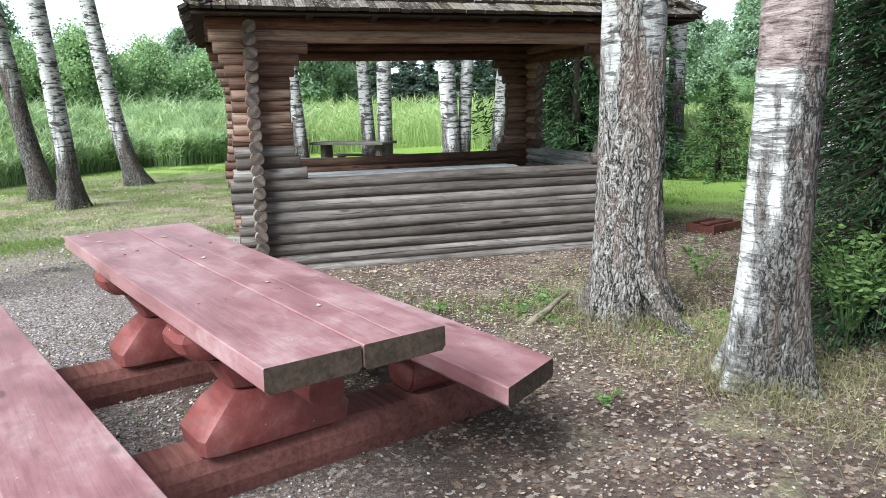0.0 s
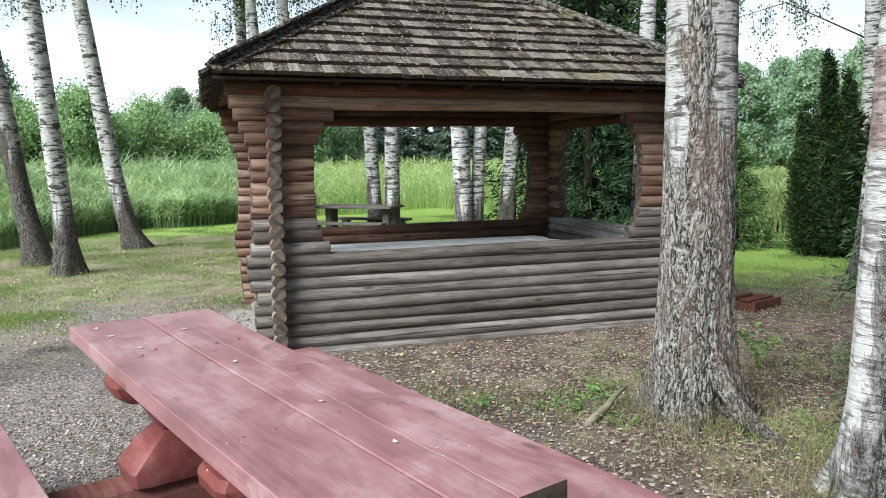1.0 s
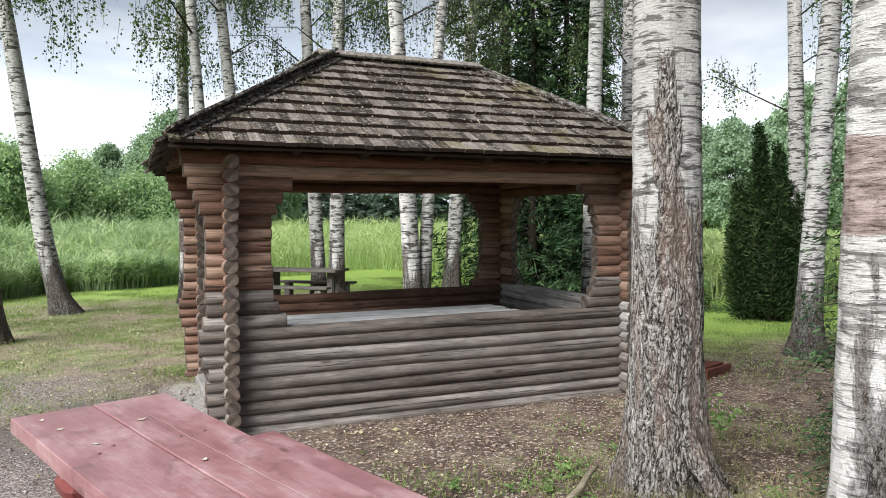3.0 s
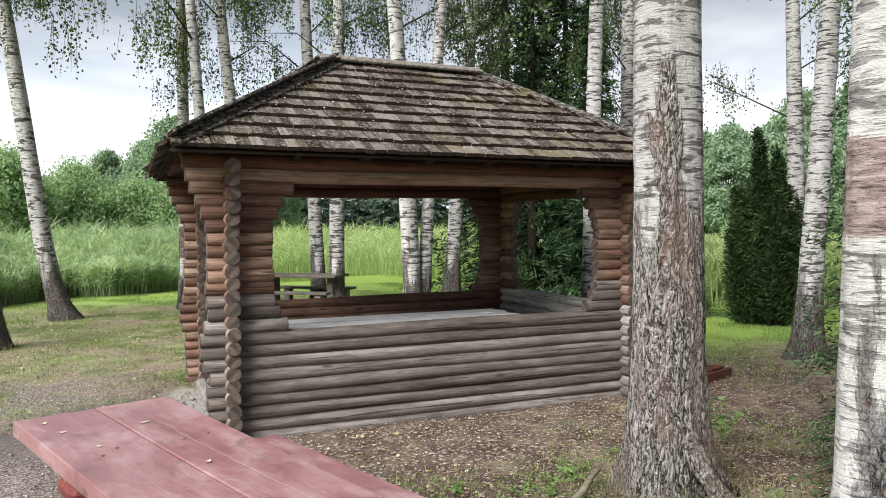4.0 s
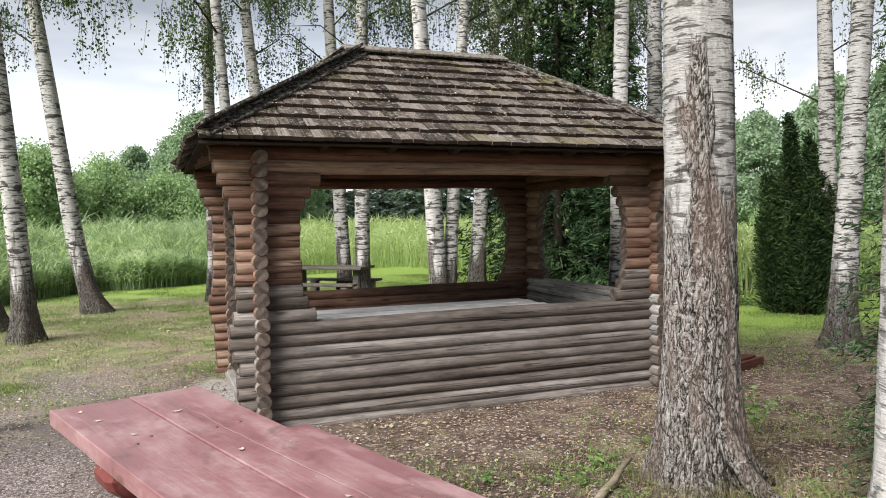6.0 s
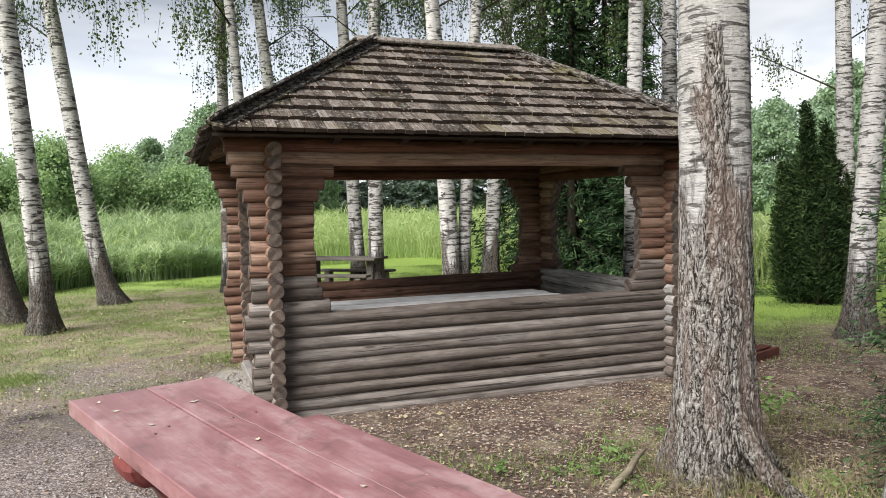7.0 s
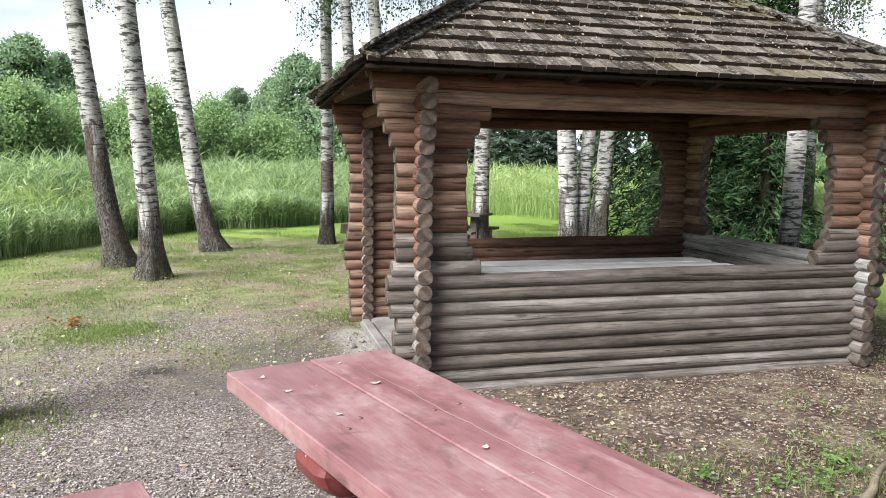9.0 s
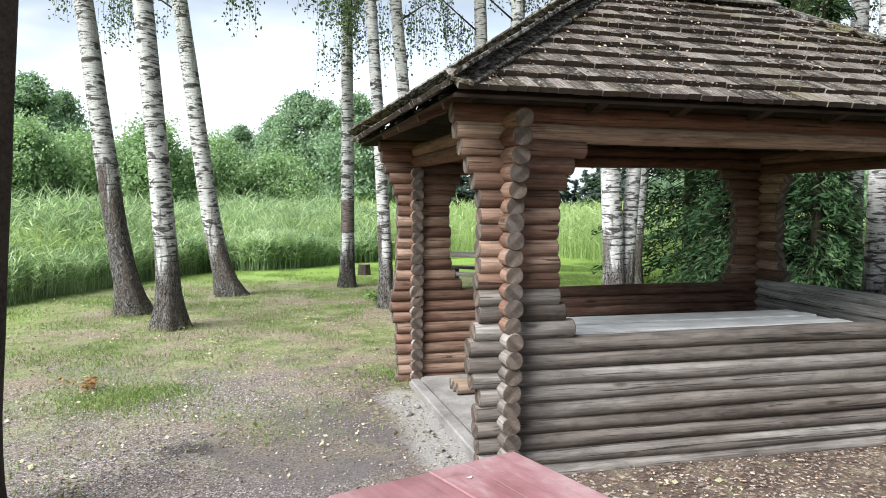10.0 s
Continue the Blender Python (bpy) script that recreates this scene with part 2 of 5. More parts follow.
def shingle_material(name, rnd_node, pale=0.0):
    m, nt, b = material(name, 0.92, 0.08)
    rnd = rnd_node(nt)
    p = world_pos(nt)
    streak = noise_tex(nt, world_pos(nt, (95, 3, 4)), 1.0, 6, 0.65, 0.3)
    lich = noise_tex(nt, p, 26, 5, 0.7)
    patch = noise_tex(nt, p, 1.6, 4, 0.6)
    col = ramp(nt, calc(nt, "ADD", calc(nt, "MULTIPLY", calc(nt, "SUBTRACT", rnd, 0.15), 0.32), calc(nt, "MULTIPLY", streak, 0.85)), [(0.34, (0.015, 0.012, 0.010)), (0.54, (0.072, 0.058, 0.049)), (0.78, (0.22, 0.190, 0.166))])
    col = mixc(nt, calc(nt, "MULTIPLY", ramp(nt, lich, [(0.54 - pale, 0.0), (0.63 - pale, 1.0)]), 0.65), col, (0.30, 0.29, 0.265))
    moss = calc(nt, "MULTIPLY", ramp(nt, patch, [(0.53, 0.0), (0.66, 1.0)]), ramp(nt, lich, [(0.42, 0.0), (0.56, 1.0)]))
    col = mixc(nt, calc(nt, "MULTIPLY", moss, 0.7), col, (0.115, 0.100, 0.028))
    nt.links.new(col, b.inputs["Base Color"])
    bump(nt, b, calc(nt, "ADD", streak, calc(nt, "MULTIPLY", lich, 0.5)), 0.7, 0.01)
    return m


M_SHINGLE = shingle_material("old_wood_shingle", obj_random)
M_SHINGLE_ROW = shingle_material("old_wood_shingle_far", island_random)


def birch_material(name, rough_top=1.4, dark=1.0, peel=None, side=None, pale=1.0, marks=1.0, foot=1.0, strip=None):
    """White bark with dark cross bands; black cracked bark low on the trunk."""
    m, nt, b = material(name, 0.8, 0.10)
    v = coords(nt, "Object")
    sep = nt.nodes.new("ShaderNodeSeparateXYZ")
    nt.links.new(v, sep.inputs[0])
    rnd = obj_random(nt)
    bands = noise_tex(nt, coords(nt, "Object", (3.0, 3.0, 22)), 1.5, 4, 0.55, 0.3)
    fine = noise_tex(nt, coords(nt, "Object", (7, 7, 85)), 1.5, 7, 0.72, 0.3)
    fn = noise_tex(nt, coords(nt, "Object", (10, 10, 3.0)), 1.7, 8, 0.68, 1.8)
    fiss = calc(nt, "MULTIPLY", calc(nt, "ABSOLUTE", calc(nt, "SUBTRACT", fn, 0.5)), 7.5, True)
    wv = nt.nodes.new("ShaderNodeTexNoise")
    wv.inputs["Scale"].default_value = 17.0
    wv.inputs["Detail"].default_value = 4.0
    nt.links.new(v, wv.inputs["Vector"])
    warp = nt.nodes.new("ShaderNodeVectorMath")
    warp.operation = "MULTIPLY_ADD"
    warp.inputs[1].default_value = (2.0, 2.0, 2.0)
    nt.links.new(wv.outputs["Color"], warp.inputs[0])
    nt.links.new(coords(nt, "Object", (36, 36, 12)), warp.inputs[2])
    plates = voronoi(nt, warp.outputs[0], 1.0, "DISTANCE_TO_EDGE").outputs["Distance"]
    fiss2 = calc(nt, "MULTIPLY", plates, 3.2, True)
    blot = noise_tex(nt, coords(nt, "Object", (4.6, 4.6, 0.9)), 1.4, 5, 0.62, 0.4)
    white = ramp(nt, fine, [(0.31, (0.20, 0.19, 0.18)), (0.42, (0.43 * pale, 0.415 * pale, 0.395 * pale)), (0.58, (0.62 * pale, 0.605 * pale, 0.585 * pale))])
    white = mixc(nt, ramp(nt, blot, [(0.35, 0.0), (0.75, 0.55)]), white, (0.33, 0.31, 0.285))
    stripes = ramp(nt, bands, [(0.565, 0.0), (0.60, 1.0)])
    small = ramp(nt, noise_tex(nt, coords(nt, "Object", (6, 6, 46)), 1.5, 5, 0.6, 0.4), [(0.56, 0.0), (0.62, 1.0)])
    white = mixc(nt, calc(nt, "MULTIPLY", small, 0.7 * marks), white, (0.085, 0.078, 0.072))
    white = mixc(nt, calc(nt, "MULTIPLY", stripes, 0.92 * marks), white, (0.050, 0.044, 0.040))
    broad = noise_tex(nt, coords(nt, "Object", (2.6, 2.6, 8.0)), 1.5, 5, 0.6, 0.6)
    white = mixc(nt, calc(nt, "MULTIPLY", ramp(nt, broad, [(0.56, 0.0), (0.60, 1.0)]), 0.88 * marks), white, (0.048, 0.042, 0.038))
    rough = ramp(nt, calc(nt, "ADD", calc(nt, "MULTIPLY", fiss, 0.52), calc(nt, "MULTIPLY", calc(nt, "ADD", fiss2, wv.outputs["Fac"]), 0.27)), [(0.22, (0.012, 0.010, 0.008)), (0.31, (0.13, 0.108, 0.092)), (0.41, (0.40, 0.36, 0.325)), (0.68, (0.70, 0.66, 0.62))])
    rough = mixc(nt, 1.0, rough, (foot, foot, foot), "MULTIPLY")
    rough = mixc(nt, ramp(nt, blot, [(0.48, 0.0), (0.60, 0.55)]), rough, (0.34 * foot, 0.235 * foot, 0.19 * foot), "MIX")
    low = calc(nt, "SUBTRACT", calc(nt, "ADD", calc(nt, "MULTIPLY", blot, 3.0), rough_top - 1.5), sep.outputs[2])
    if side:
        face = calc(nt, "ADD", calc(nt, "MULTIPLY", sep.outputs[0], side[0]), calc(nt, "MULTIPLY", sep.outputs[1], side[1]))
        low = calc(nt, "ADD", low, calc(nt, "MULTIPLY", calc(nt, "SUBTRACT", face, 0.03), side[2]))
    if strip:
        ca, sa = math.cos(radians(strip[0])), math.sin(radians(strip[0]))
        front = calc(nt, "ADD", calc(nt, "MULTIPLY", sep.outputs[0], ca), calc(nt, "MULTIPLY", sep.outputs[1], sa))
        across = calc(nt, "ADD", calc(nt, "MULTIPLY", sep.outputs[0], -sa), calc(nt, "MULTIPLY", sep.outputs[1], ca))
        across = calc(nt, "ABSOLUTE", calc(nt, "ADD", across, calc(nt, "MULTIPLY", calc(nt, "SUBTRACT", blot, 0.5), 0.30)))
        inside = calc(nt, "MULTIPLY", calc(nt, "GREATER_THAN", front, 0.0), ramp(nt, across, [(strip[1] * 0.6, 1.0), (strip[1] * 1.3, 0.0)]))
        inside = calc(nt, "MULTIPLY", inside, ramp(nt, calc(nt, "SUBTRACT", strip[2], sep.outputs[2]), [(0.0, 0.0), (0.5, 1.0)]))
        low = calc(nt, "ADD", low, calc(nt, "MULTIPLY", inside, 1.6))
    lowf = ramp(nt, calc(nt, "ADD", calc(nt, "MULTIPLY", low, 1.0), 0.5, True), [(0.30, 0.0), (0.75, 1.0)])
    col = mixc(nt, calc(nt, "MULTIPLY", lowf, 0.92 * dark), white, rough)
    if peel:
        ragged = calc(nt, "ADD", sep.outputs[2], calc(nt, "MULTIPLY", calc(nt, "SUBTRACT", fine, 0.5), 0.10))
        inside = calc(nt, "MULTIPLY", calc(nt, "GREATER_THAN", ragged, peel[0]), calc(nt, "LESS_THAN", ragged, peel[1]))
        bare = ramp(nt, noise_tex(nt, coords(nt, "Object", (5, 5, 26)), 1.6, 6, 0.65), [(0.32, (0.10 * foot, 0.07 * foot, 0.062 * foot)), (0.5, (0.52 * foot, 0.40 * foot, 0.37 * foot)), (0.68, (0.80 * foot, 0.66 * foot, 0.62 * foot))])
        col = mixc(nt, inside, col, bare)
    moss = calc(nt, "MULTIPLY", ramp(nt, calc(nt, "SUBTRACT", 0.55, sep.outputs[2]), [(0.0, 0.0), (0.6, 0.6)]), blot)
    col = mixc(nt, moss, col, (0.06, 0.062, 0.03))
    nt.links.new(col, b.inputs["Base Color"])
    rr = calc(nt, "ADD", calc(nt, "MULTIPLY", fiss, 0.6), calc(nt, "ADD", calc(nt, "MULTIPLY", fiss2, 0.8), calc(nt, "MULTIPLY", wv.outputs["Fac"], 0.5)))
    h = calc(nt, "ADD", calc(nt, "MULTIPLY", rr, calc(nt, "ADD", lowf, 0.05)), calc(nt, "ADD", calc(nt, "MULTIPLY", fine, 0.25), calc(nt, "MULTIPLY", stripes, -0.2)))
    bump(nt, b, h, 1.0, 0.05)
    return m


M_BIRCH = birch_material("birch_bark", 1.0, pale=1.0, foot=0.55)
M_BIRCH_GREY = birch_material("grey_birch_bark", 1.85, pale=0.80, foot=0.5)
M_BIRCH_OLD = birch_material("old_birch_bark", 1.75, pale=0.74, marks=0.85, foot=1.0, strip=(236, 0.055, 2.9))
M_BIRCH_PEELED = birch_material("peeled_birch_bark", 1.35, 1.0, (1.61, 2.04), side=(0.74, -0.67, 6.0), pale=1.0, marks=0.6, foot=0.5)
M_BIRCH_RINGED = birch_material("ringed_birch_bark", 0.8, 1.0, (1.08, 1.72), pale=0.92, foot=0.30)
M_DARKBARK = simple_wood("dark_bark", (0.018, 0.015, 0.012), (0.085, 0.070, 0.055), 0.9)


def leaf_material(name, dark, mid, light, trans=0.35, gloss=0.15):
    m, nt, b = material(name, 0.6, gloss)
    rnd = island_random(nt)
    clump = noise_tex(nt, world_pos(nt), 0.9, 3)
    f = calc(nt, "ADD", calc(nt, "MULTIPLY", rnd, 0.45), calc(nt, "MULTIPLY", clump, 0.6))
    col = ramp(nt, f, [(0.2, dark), (0.5, mid), (0.85, light)])
    nt.links.new(col, b.inputs["Base Color"])
    tr = nt.nodes.new("ShaderNodeBsdfTranslucent")
    nt.links.new(mixc(nt, 1.0, col, (1.22, 1.30, 0.95), "MULTIPLY"), tr.inputs["Color"])
    mx = nt.nodes.new("ShaderNodeMixShader")
    mx.inputs[0].default_value = trans
    out = nt.nodes["Material Output"]
    nt.links.new(b.outputs[0], mx.inputs[1])
    nt.links.new(tr.outputs[0], mx.inputs[2])
    nt.links.new(mx.outputs[0], out.inputs["Surface"])
    return m


M_LEAF_BIRCH = leaf_material("birch_leaves", (0.030, 0.050, 0.020), (0.065, 0.105, 0.036), (0.13, 0.18, 0.062), 0.16)
M_LEAF_BUSH = leaf_material("willow_leaves", (0.16, 0.24, 0.125), (0.275, 0.38, 0.20), (0.42, 0.52, 0.30), 0.42)
# distance haze is put into this leaf colour: paler and bluer green
M_LEAF_FAR_HAZE = leaf_material("hazed_far_tree_leaves", (0.155, 0.225, 0.155), (0.235, 0.32, 0.215), (0.34, 0.425, 0.29), 0.42)
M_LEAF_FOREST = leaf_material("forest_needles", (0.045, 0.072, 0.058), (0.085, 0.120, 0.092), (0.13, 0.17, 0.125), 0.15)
M_NEEDLE = leaf_material("spruce_needles", (0.010, 0.022, 0.011), (0.030, 0.058, 0.026), (0.085, 0.135, 0.058), 0.06, 0.03)
M_JUNIPER = leaf_material("juniper_needles", (0.012, 0.023, 0.010), (0.028, 0.050, 0.019), (0.075, 0.11, 0.040), 0.06, 0.03)
M_YOUNG = leaf_material("young_spruce_needles", (0.04, 0.075, 0.028), (0.085, 0.145, 0.05), (0.15, 0.23, 0.08), 0.15, 0.06)
M_WEED = leaf_material("weed_leaves", (0.06, 0.11, 0.035), (0.12, 0.20, 0.06), (0.22, 0.31, 0.11), 0.3)
M_REED = leaf_material("reed_leaves", (0.10, 0.155, 0.085), (0.31, 0.41, 0.22), (0.60, 0.66, 0.45), 0.5)
M_MEADOW = leaf_material("meadow_grass", (0.19, 0.27, 0.10), (0.33, 0.425, 0.175), (0.52, 0.56, 0.30), 0.42)
M_GRASS = leaf_material("lawn_grass", (0.08, 0.13, 0.035), (0.17, 0.245, 0.068), (0.32, 0.35, 0.155), 0.35)
M_DRYGRASS = leaf_material("dry_grass", (0.10, 0.105, 0.05), (0.18, 0.165, 0.085), (0.32, 0.27, 0.165), 0.3)
M_RUST = leaf_material("reddish_dead_leaves", (0.10, 0.11, 0.03), (0.22, 0.12, 0.05), (0.40, 0.20, 0.10), 0.2)
M_LITTER = leaf_material("fallen_leaves", (0.050, 0.029, 0.020), (0.185, 0.118, 0.082), (0.55, 0.44, 0.33), 0.1)


def ground_material():
    m, nt, b = material("ground", 0.95, 0.05)
    p = world_pos(nt)
    sep = nt.nodes.new("ShaderNodeSeparateXYZ")
    nt.links.new(p, sep.inputs[0])
    x, y = sep.outputs[0], sep.outputs[1]
    n1 = noise_tex(nt, p, 0.55, 5, 0.6)
    n2 = noise_tex(nt, p, 2.6, 5, 0.62)
    n3 = noise_tex(nt, p, 55, 4, 0.6)
    jit = nt.nodes.new("ShaderNodeTexNoise")
    jit.inputs["Scale"].default_value = 48.0
    jit.inputs["Detail"].default_value = 3.0
    nt.links.new(p, jit.inputs["Vector"])
    jv = nt.nodes.new("ShaderNodeVectorMath")
    jv.operation = "MULTIPLY_ADD"
    jv.inputs[1].default_value = (0.035, 0.035, 0.035)
    nt.links.new(jit.outputs["Color"], jv.inputs[0])
    nt.links.new(p, jv.inputs[2])
    cells = voronoi(nt, jv.outputs[0], 42)
    chips = voronoi(nt, jv.outputs[0], 75)
    # soil with bits of leaf and twig
    soil = ramp(nt, n2, [(0.3, (0.052, 0.037, 0.031)), (0.7, (0.152, 0.117, 0.098))])
    soil = mixc(nt, 0.75, soil, ramp(nt, n3, [(0.3, 0.45), (0.7, 1.5)]), "MULTIPLY")
    sepc = nt.nodes.new("ShaderNodeSeparateColor")
    nt.links.new(cells.outputs["Color"], sepc.inputs[0])
    soil = mixc(nt, ramp(nt, sepc.outputs[0], [(0.68, 0.0), (0.82, 0.85)]), soil, ramp(nt, sepc.outputs[1], [(0.0, (0.12, 0.078, 0.055)), (0.6, (0.27, 0.20, 0.155)), (1.0, (0.48, 0.42, 0.36))]))
    # gravel
    sepg = nt.nodes.new("ShaderNodeSeparateColor")
    nt.links.new(chips.outputs["Color"], sepg.inputs[0])
    gravel = ramp(nt, sepg.outputs[0], [(0.0, (0.125, 0.100, 0.092)), (0.55, (0.275, 0.230, 0.216)), (1.0, (0.54, 0.480, 0.455))])
    gravel = mixc(nt, ramp(nt, chips.outputs["Distance"], [(0.35, 0.0), (0.75, 0.8)]), gravel, (0.05, 0.043, 0.038))
    gx = calc(nt, "SUBTRACT", calc(nt, "ADD", x, 0.3), calc(nt, "MULTIPLY", calc(nt, "MAXIMUM", calc(nt, "SUBTRACT", -2.9, y), 0.0), 0.55))
    gm = calc(nt, "ADD", calc(nt, "MULTIPLY", gx, -0.9), calc(nt, "MULTIPLY", calc(nt, "SUBTRACT", n1, 0.5), 3.0), True)
    base = mixc(nt, gm, soil, gravel)
    # bare trodden earth by the entrance
    dx = calc(nt, "MULTIPLY", calc(nt, "ADD", x, 1.25), 0.9)
    dy = calc(nt, "MULTIPLY", calc(nt, "SUBTRACT", y, 0.9), 0.75)
    d2 = calc(nt, "ADD", calc(nt, "MULTIPLY", dx, dx), calc(nt, "MULTIPLY", dy, dy))
    tread = ramp(nt, calc(nt, "ADD", d2, calc(nt, "MULTIPLY", n2, 0.9)), [(0.7, 0.85), (1.75, 0.0)])
    base = mixc(nt, tread, base, ramp(nt, n3, [(0.3, (0.095, 0.082, 0.078)), (0.7, (0.205, 0.180, 0.170))]))
    # dust and crumbled concrete along the kerb
    kd = calc(nt, "MULTIPLY", calc(nt, "ABSOLUTE", calc(nt, "ADD", x, 0.42)), 2.6)
    kd = calc(nt, "ADD", kd, calc(nt, "MAXIMUM", 0.0, calc(nt, "MULTIPLY", calc(nt, "SUBTRACT", calc(nt, "ABSOLUTE", calc(nt, "SUBTRACT", y, 1.1)), 0.9), 2.0)))
    base = mixc(nt, ramp(nt, calc(nt, "ADD", kd, calc(nt, "MULTIPLY", n2, 0.7)), [(0.65, 0.85), (1.25, 0.0)]), base, ramp(nt, n3, [(0.3, (0.26, 0.24, 0.225)), (0.7, (0.44, 0.415, 0.39))]))
    # old ash of a camp fire
    ax = calc(nt, "MULTIPLY", calc(nt, "ADD", x, 2.08), 1.7)
    ay = calc(nt, "MULTIPLY", calc(nt, "SUBTRACT", y, 0.98), 3.2)
    ash = calc(nt, "ADD", calc(nt, "ADD", calc(nt, "MULTIPLY", ax, ax), calc(nt, "MULTIPLY", ay, ay)), calc(nt, "MULTIPLY", n2, 1.6))
    ash = calc(nt, "MULTIPLY", ramp(nt, ash, [(0.75, 0.85), (1.45, 0.0)]), ramp(nt, n3, [(0.35, 0.4), (0.6, 1.0)]))
    # grass
    grass = ramp(nt, calc(nt, "ADD", calc(nt, "MULTIPLY", n2, 0.5), calc(nt, "MULTIPLY", n3, 0.5)), [(0.38, (0.060, 0.080, 0.024)), (0.50, (0.165, 0.200, 0.070)), (0.62, (0.33, 0.32, 0.185))])
    n4 = noise_tex(nt, p, 1.15, 6, 0.68, 0.5)
    grass = mixc(nt, ramp(nt, n4, [(0.46, 0.0), (0.56, 0.9)]), grass, ramp(nt, n3, [(0.36, (0.085, 0.064, 0.045)), (0.64, (0.40, 0.325, 0.245))]))
    lush = ramp(nt, n3, [(0.3, (0.15, 0.245, 0.045)), (0.7, (0.29, 0.41, 0.09))])
    far = calc(nt, "ADD", calc(nt, "MULTIPLY", calc(nt, "SUBTRACT", y, 10.6), 0.45), calc(nt, "MULTIPLY", calc(nt, "SUBTRACT", n1, 0.5), 2.0), True)
    far2 = calc(nt, "ADD", calc(nt, "MULTIPLY", calc(nt, "SUBTRACT", -3.9, x), 0.55), 0.0, True)
    far3 = calc(nt, "MULTIPLY", calc(nt, "SUBTRACT", x, 3.9), 0.8, True)
    far3 = calc(nt, "MULTIPLY", far3, calc(nt, "ADD", calc(nt, "MULTIPLY", calc(nt, "SUBTRACT", y, 0.9), 0.7), calc(nt, "MULTIPLY", calc(nt, "SUBTRACT", n2, 0.5), 1.5), True))
    grass = mixc(nt, calc(nt, "MAXIMUM", calc(nt, "MAXIMUM", far, far2), far3), grass, lush)
    g = calc(nt, "ADD", calc(nt, "MULTIPLY", calc(nt, "SUBTRACT", y, 1.2), 0.30), calc(nt, "MULTIPLY", calc(nt, "SUBTRACT", calc(nt, "ADD", calc(nt, "MULTIPLY", n1, 0.6), calc(nt, "MULTIPLY", n2, 0.4)), 0.47), 5.0), True)
    gl = calc(nt, "ADD", calc(nt, "MULTIPLY", calc(nt, "SUBTRACT", -2.0, x), 0.45), calc(nt, "MULTIPLY", calc(nt, "SUBTRACT", n2, 0.62), 2.4), True)
    g = calc(nt, "MAXIMUM", calc(nt, "MAXIMUM", g, gl), far3)
    g2 = calc(nt, "MULTIPLY", ramp(nt, calc(nt, "ADD", calc(nt, "MULTIPLY", n2, 0.7), calc(nt, "MULTIPLY", n1, 0.3)), [(0.52, 0.0), (0.62, 0.55)]), ramp(nt, calc(nt, "MULTIPLY", calc(nt, "SUBTRACT", x, 0.2), 0.6, True), [(0.0, 0.0), (1.0, 1.0)]))
    g = calc(nt, "MULTIPLY", calc(nt, "MAXIMUM", g, g2), ramp(nt, n3, [(0.25, 0.55), (0.6, 1.0)]))
    col = mixc(nt, ash, mixc(nt, g, base, grass), (0.035, 0.033, 0.033))
    nt.links.new(col, b.inputs["Base Color"])
    n5 = noise_tex(nt, p, 130, 5, 0.7)
    bump(nt, b, calc(nt, "ADD", calc(nt, "MULTIPLY", n3, 0.9), n5), 0.8, 0.014)
    return m


M_PALE = simple_wood("pale_dry_leaf", (0.30, 0.26, 0.19), (0.55, 0.50, 0.42))
M_GROUND = ground_material()


def gravel_material():
    m, nt, b = material("gravel_chip", 0.85, 0.1)
    col = ramp(nt, island_random(nt), [(0.0, (0.11, 0.090, 0.082)), (0.5, (0.27, 0.232, 0.216)), (0.85, (0.40, 0.360, 0.338)), (1.0, (0.55, 0.52, 0.49))])
    nt.links.new(mixc(nt, 0.4, col, ramp(nt, noise_tex(nt, world_pos(nt), 160, 3), [(0.3, 0.6), (0.7, 1.3)]), "MULTIPLY"), b.inputs["Base Color"])
    return m


M_GRAVEL = gravel_material()


def concrete_material():
    m, nt, b = material("old_concrete", 0.9, 0.1)
    p = world_pos(nt)
    n = noise_tex(nt, p, 4, 6, 0.65)
    f = noise_tex(nt, p, 60, 4, 0.6)
    col = mixc(nt, 0.5, ramp(nt, n, [(0.3, (0.14, 0.128, 0.119)), (0.7, (0.30, 0.280, 0.262))]), ramp(nt, f, [(0.3, 0.7), (0.7, 1.2)]), "MULTIPLY")
    nt.links.new(col, b.inputs["Base Color"])
    bump(nt, b, f, 0.5, 0.006)
    return m


M_CONCRETE = concrete_material()
M_STONE = concrete_material()


# ---- mesh helpers ----
def thing(name, label, category, group="", at=(0, 0, 0), turn=0.0):
    e = new(name)
    e.empty_display_size = 0.2
    e.matrix_basis = pose(*at, 0, 0, turn)
    return tagged(e, label, category, group)


def mesh_of(name, verts, faces, mats, smooth=False, slots=None):
    me = bpy.data.meshes.new(name)
    me.from_pydata(verts, [], faces)
    for mt in (mats if isinstance(mats, (list, tuple)) else [mats]):
        me.materials.append(mt)
    if smooth:
        me.polygons.foreach_set("use_smooth", [True] * len(me.polygons))
    if slots is not None:
        me.polygons.foreach_set("material_index", slots)
    me.update()
    return me


def child(name, me, parent, m=None, label=""):
    ob = new(name, me)
    ob.parent = parent
    if m is not None:
        ob.matrix_basis = m
    return tagged(ob, label) if label else ob


def bm_mesh(name, bm, mat, smooth=False):
    me = bpy.data.meshes.new(name)
    bm.normal_update()
    bm.to_mesh(me)
    bm.free()
    me.materials.append(mat)
    if smooth:
        me.polygons.foreach_set("use_smooth", [True] * len(me.polygons))
    return me


def part(name, bm, mat, parent, label="", smooth=False):
    return child(name, bm_mesh(name, bm, mat, smooth), parent, None, label)


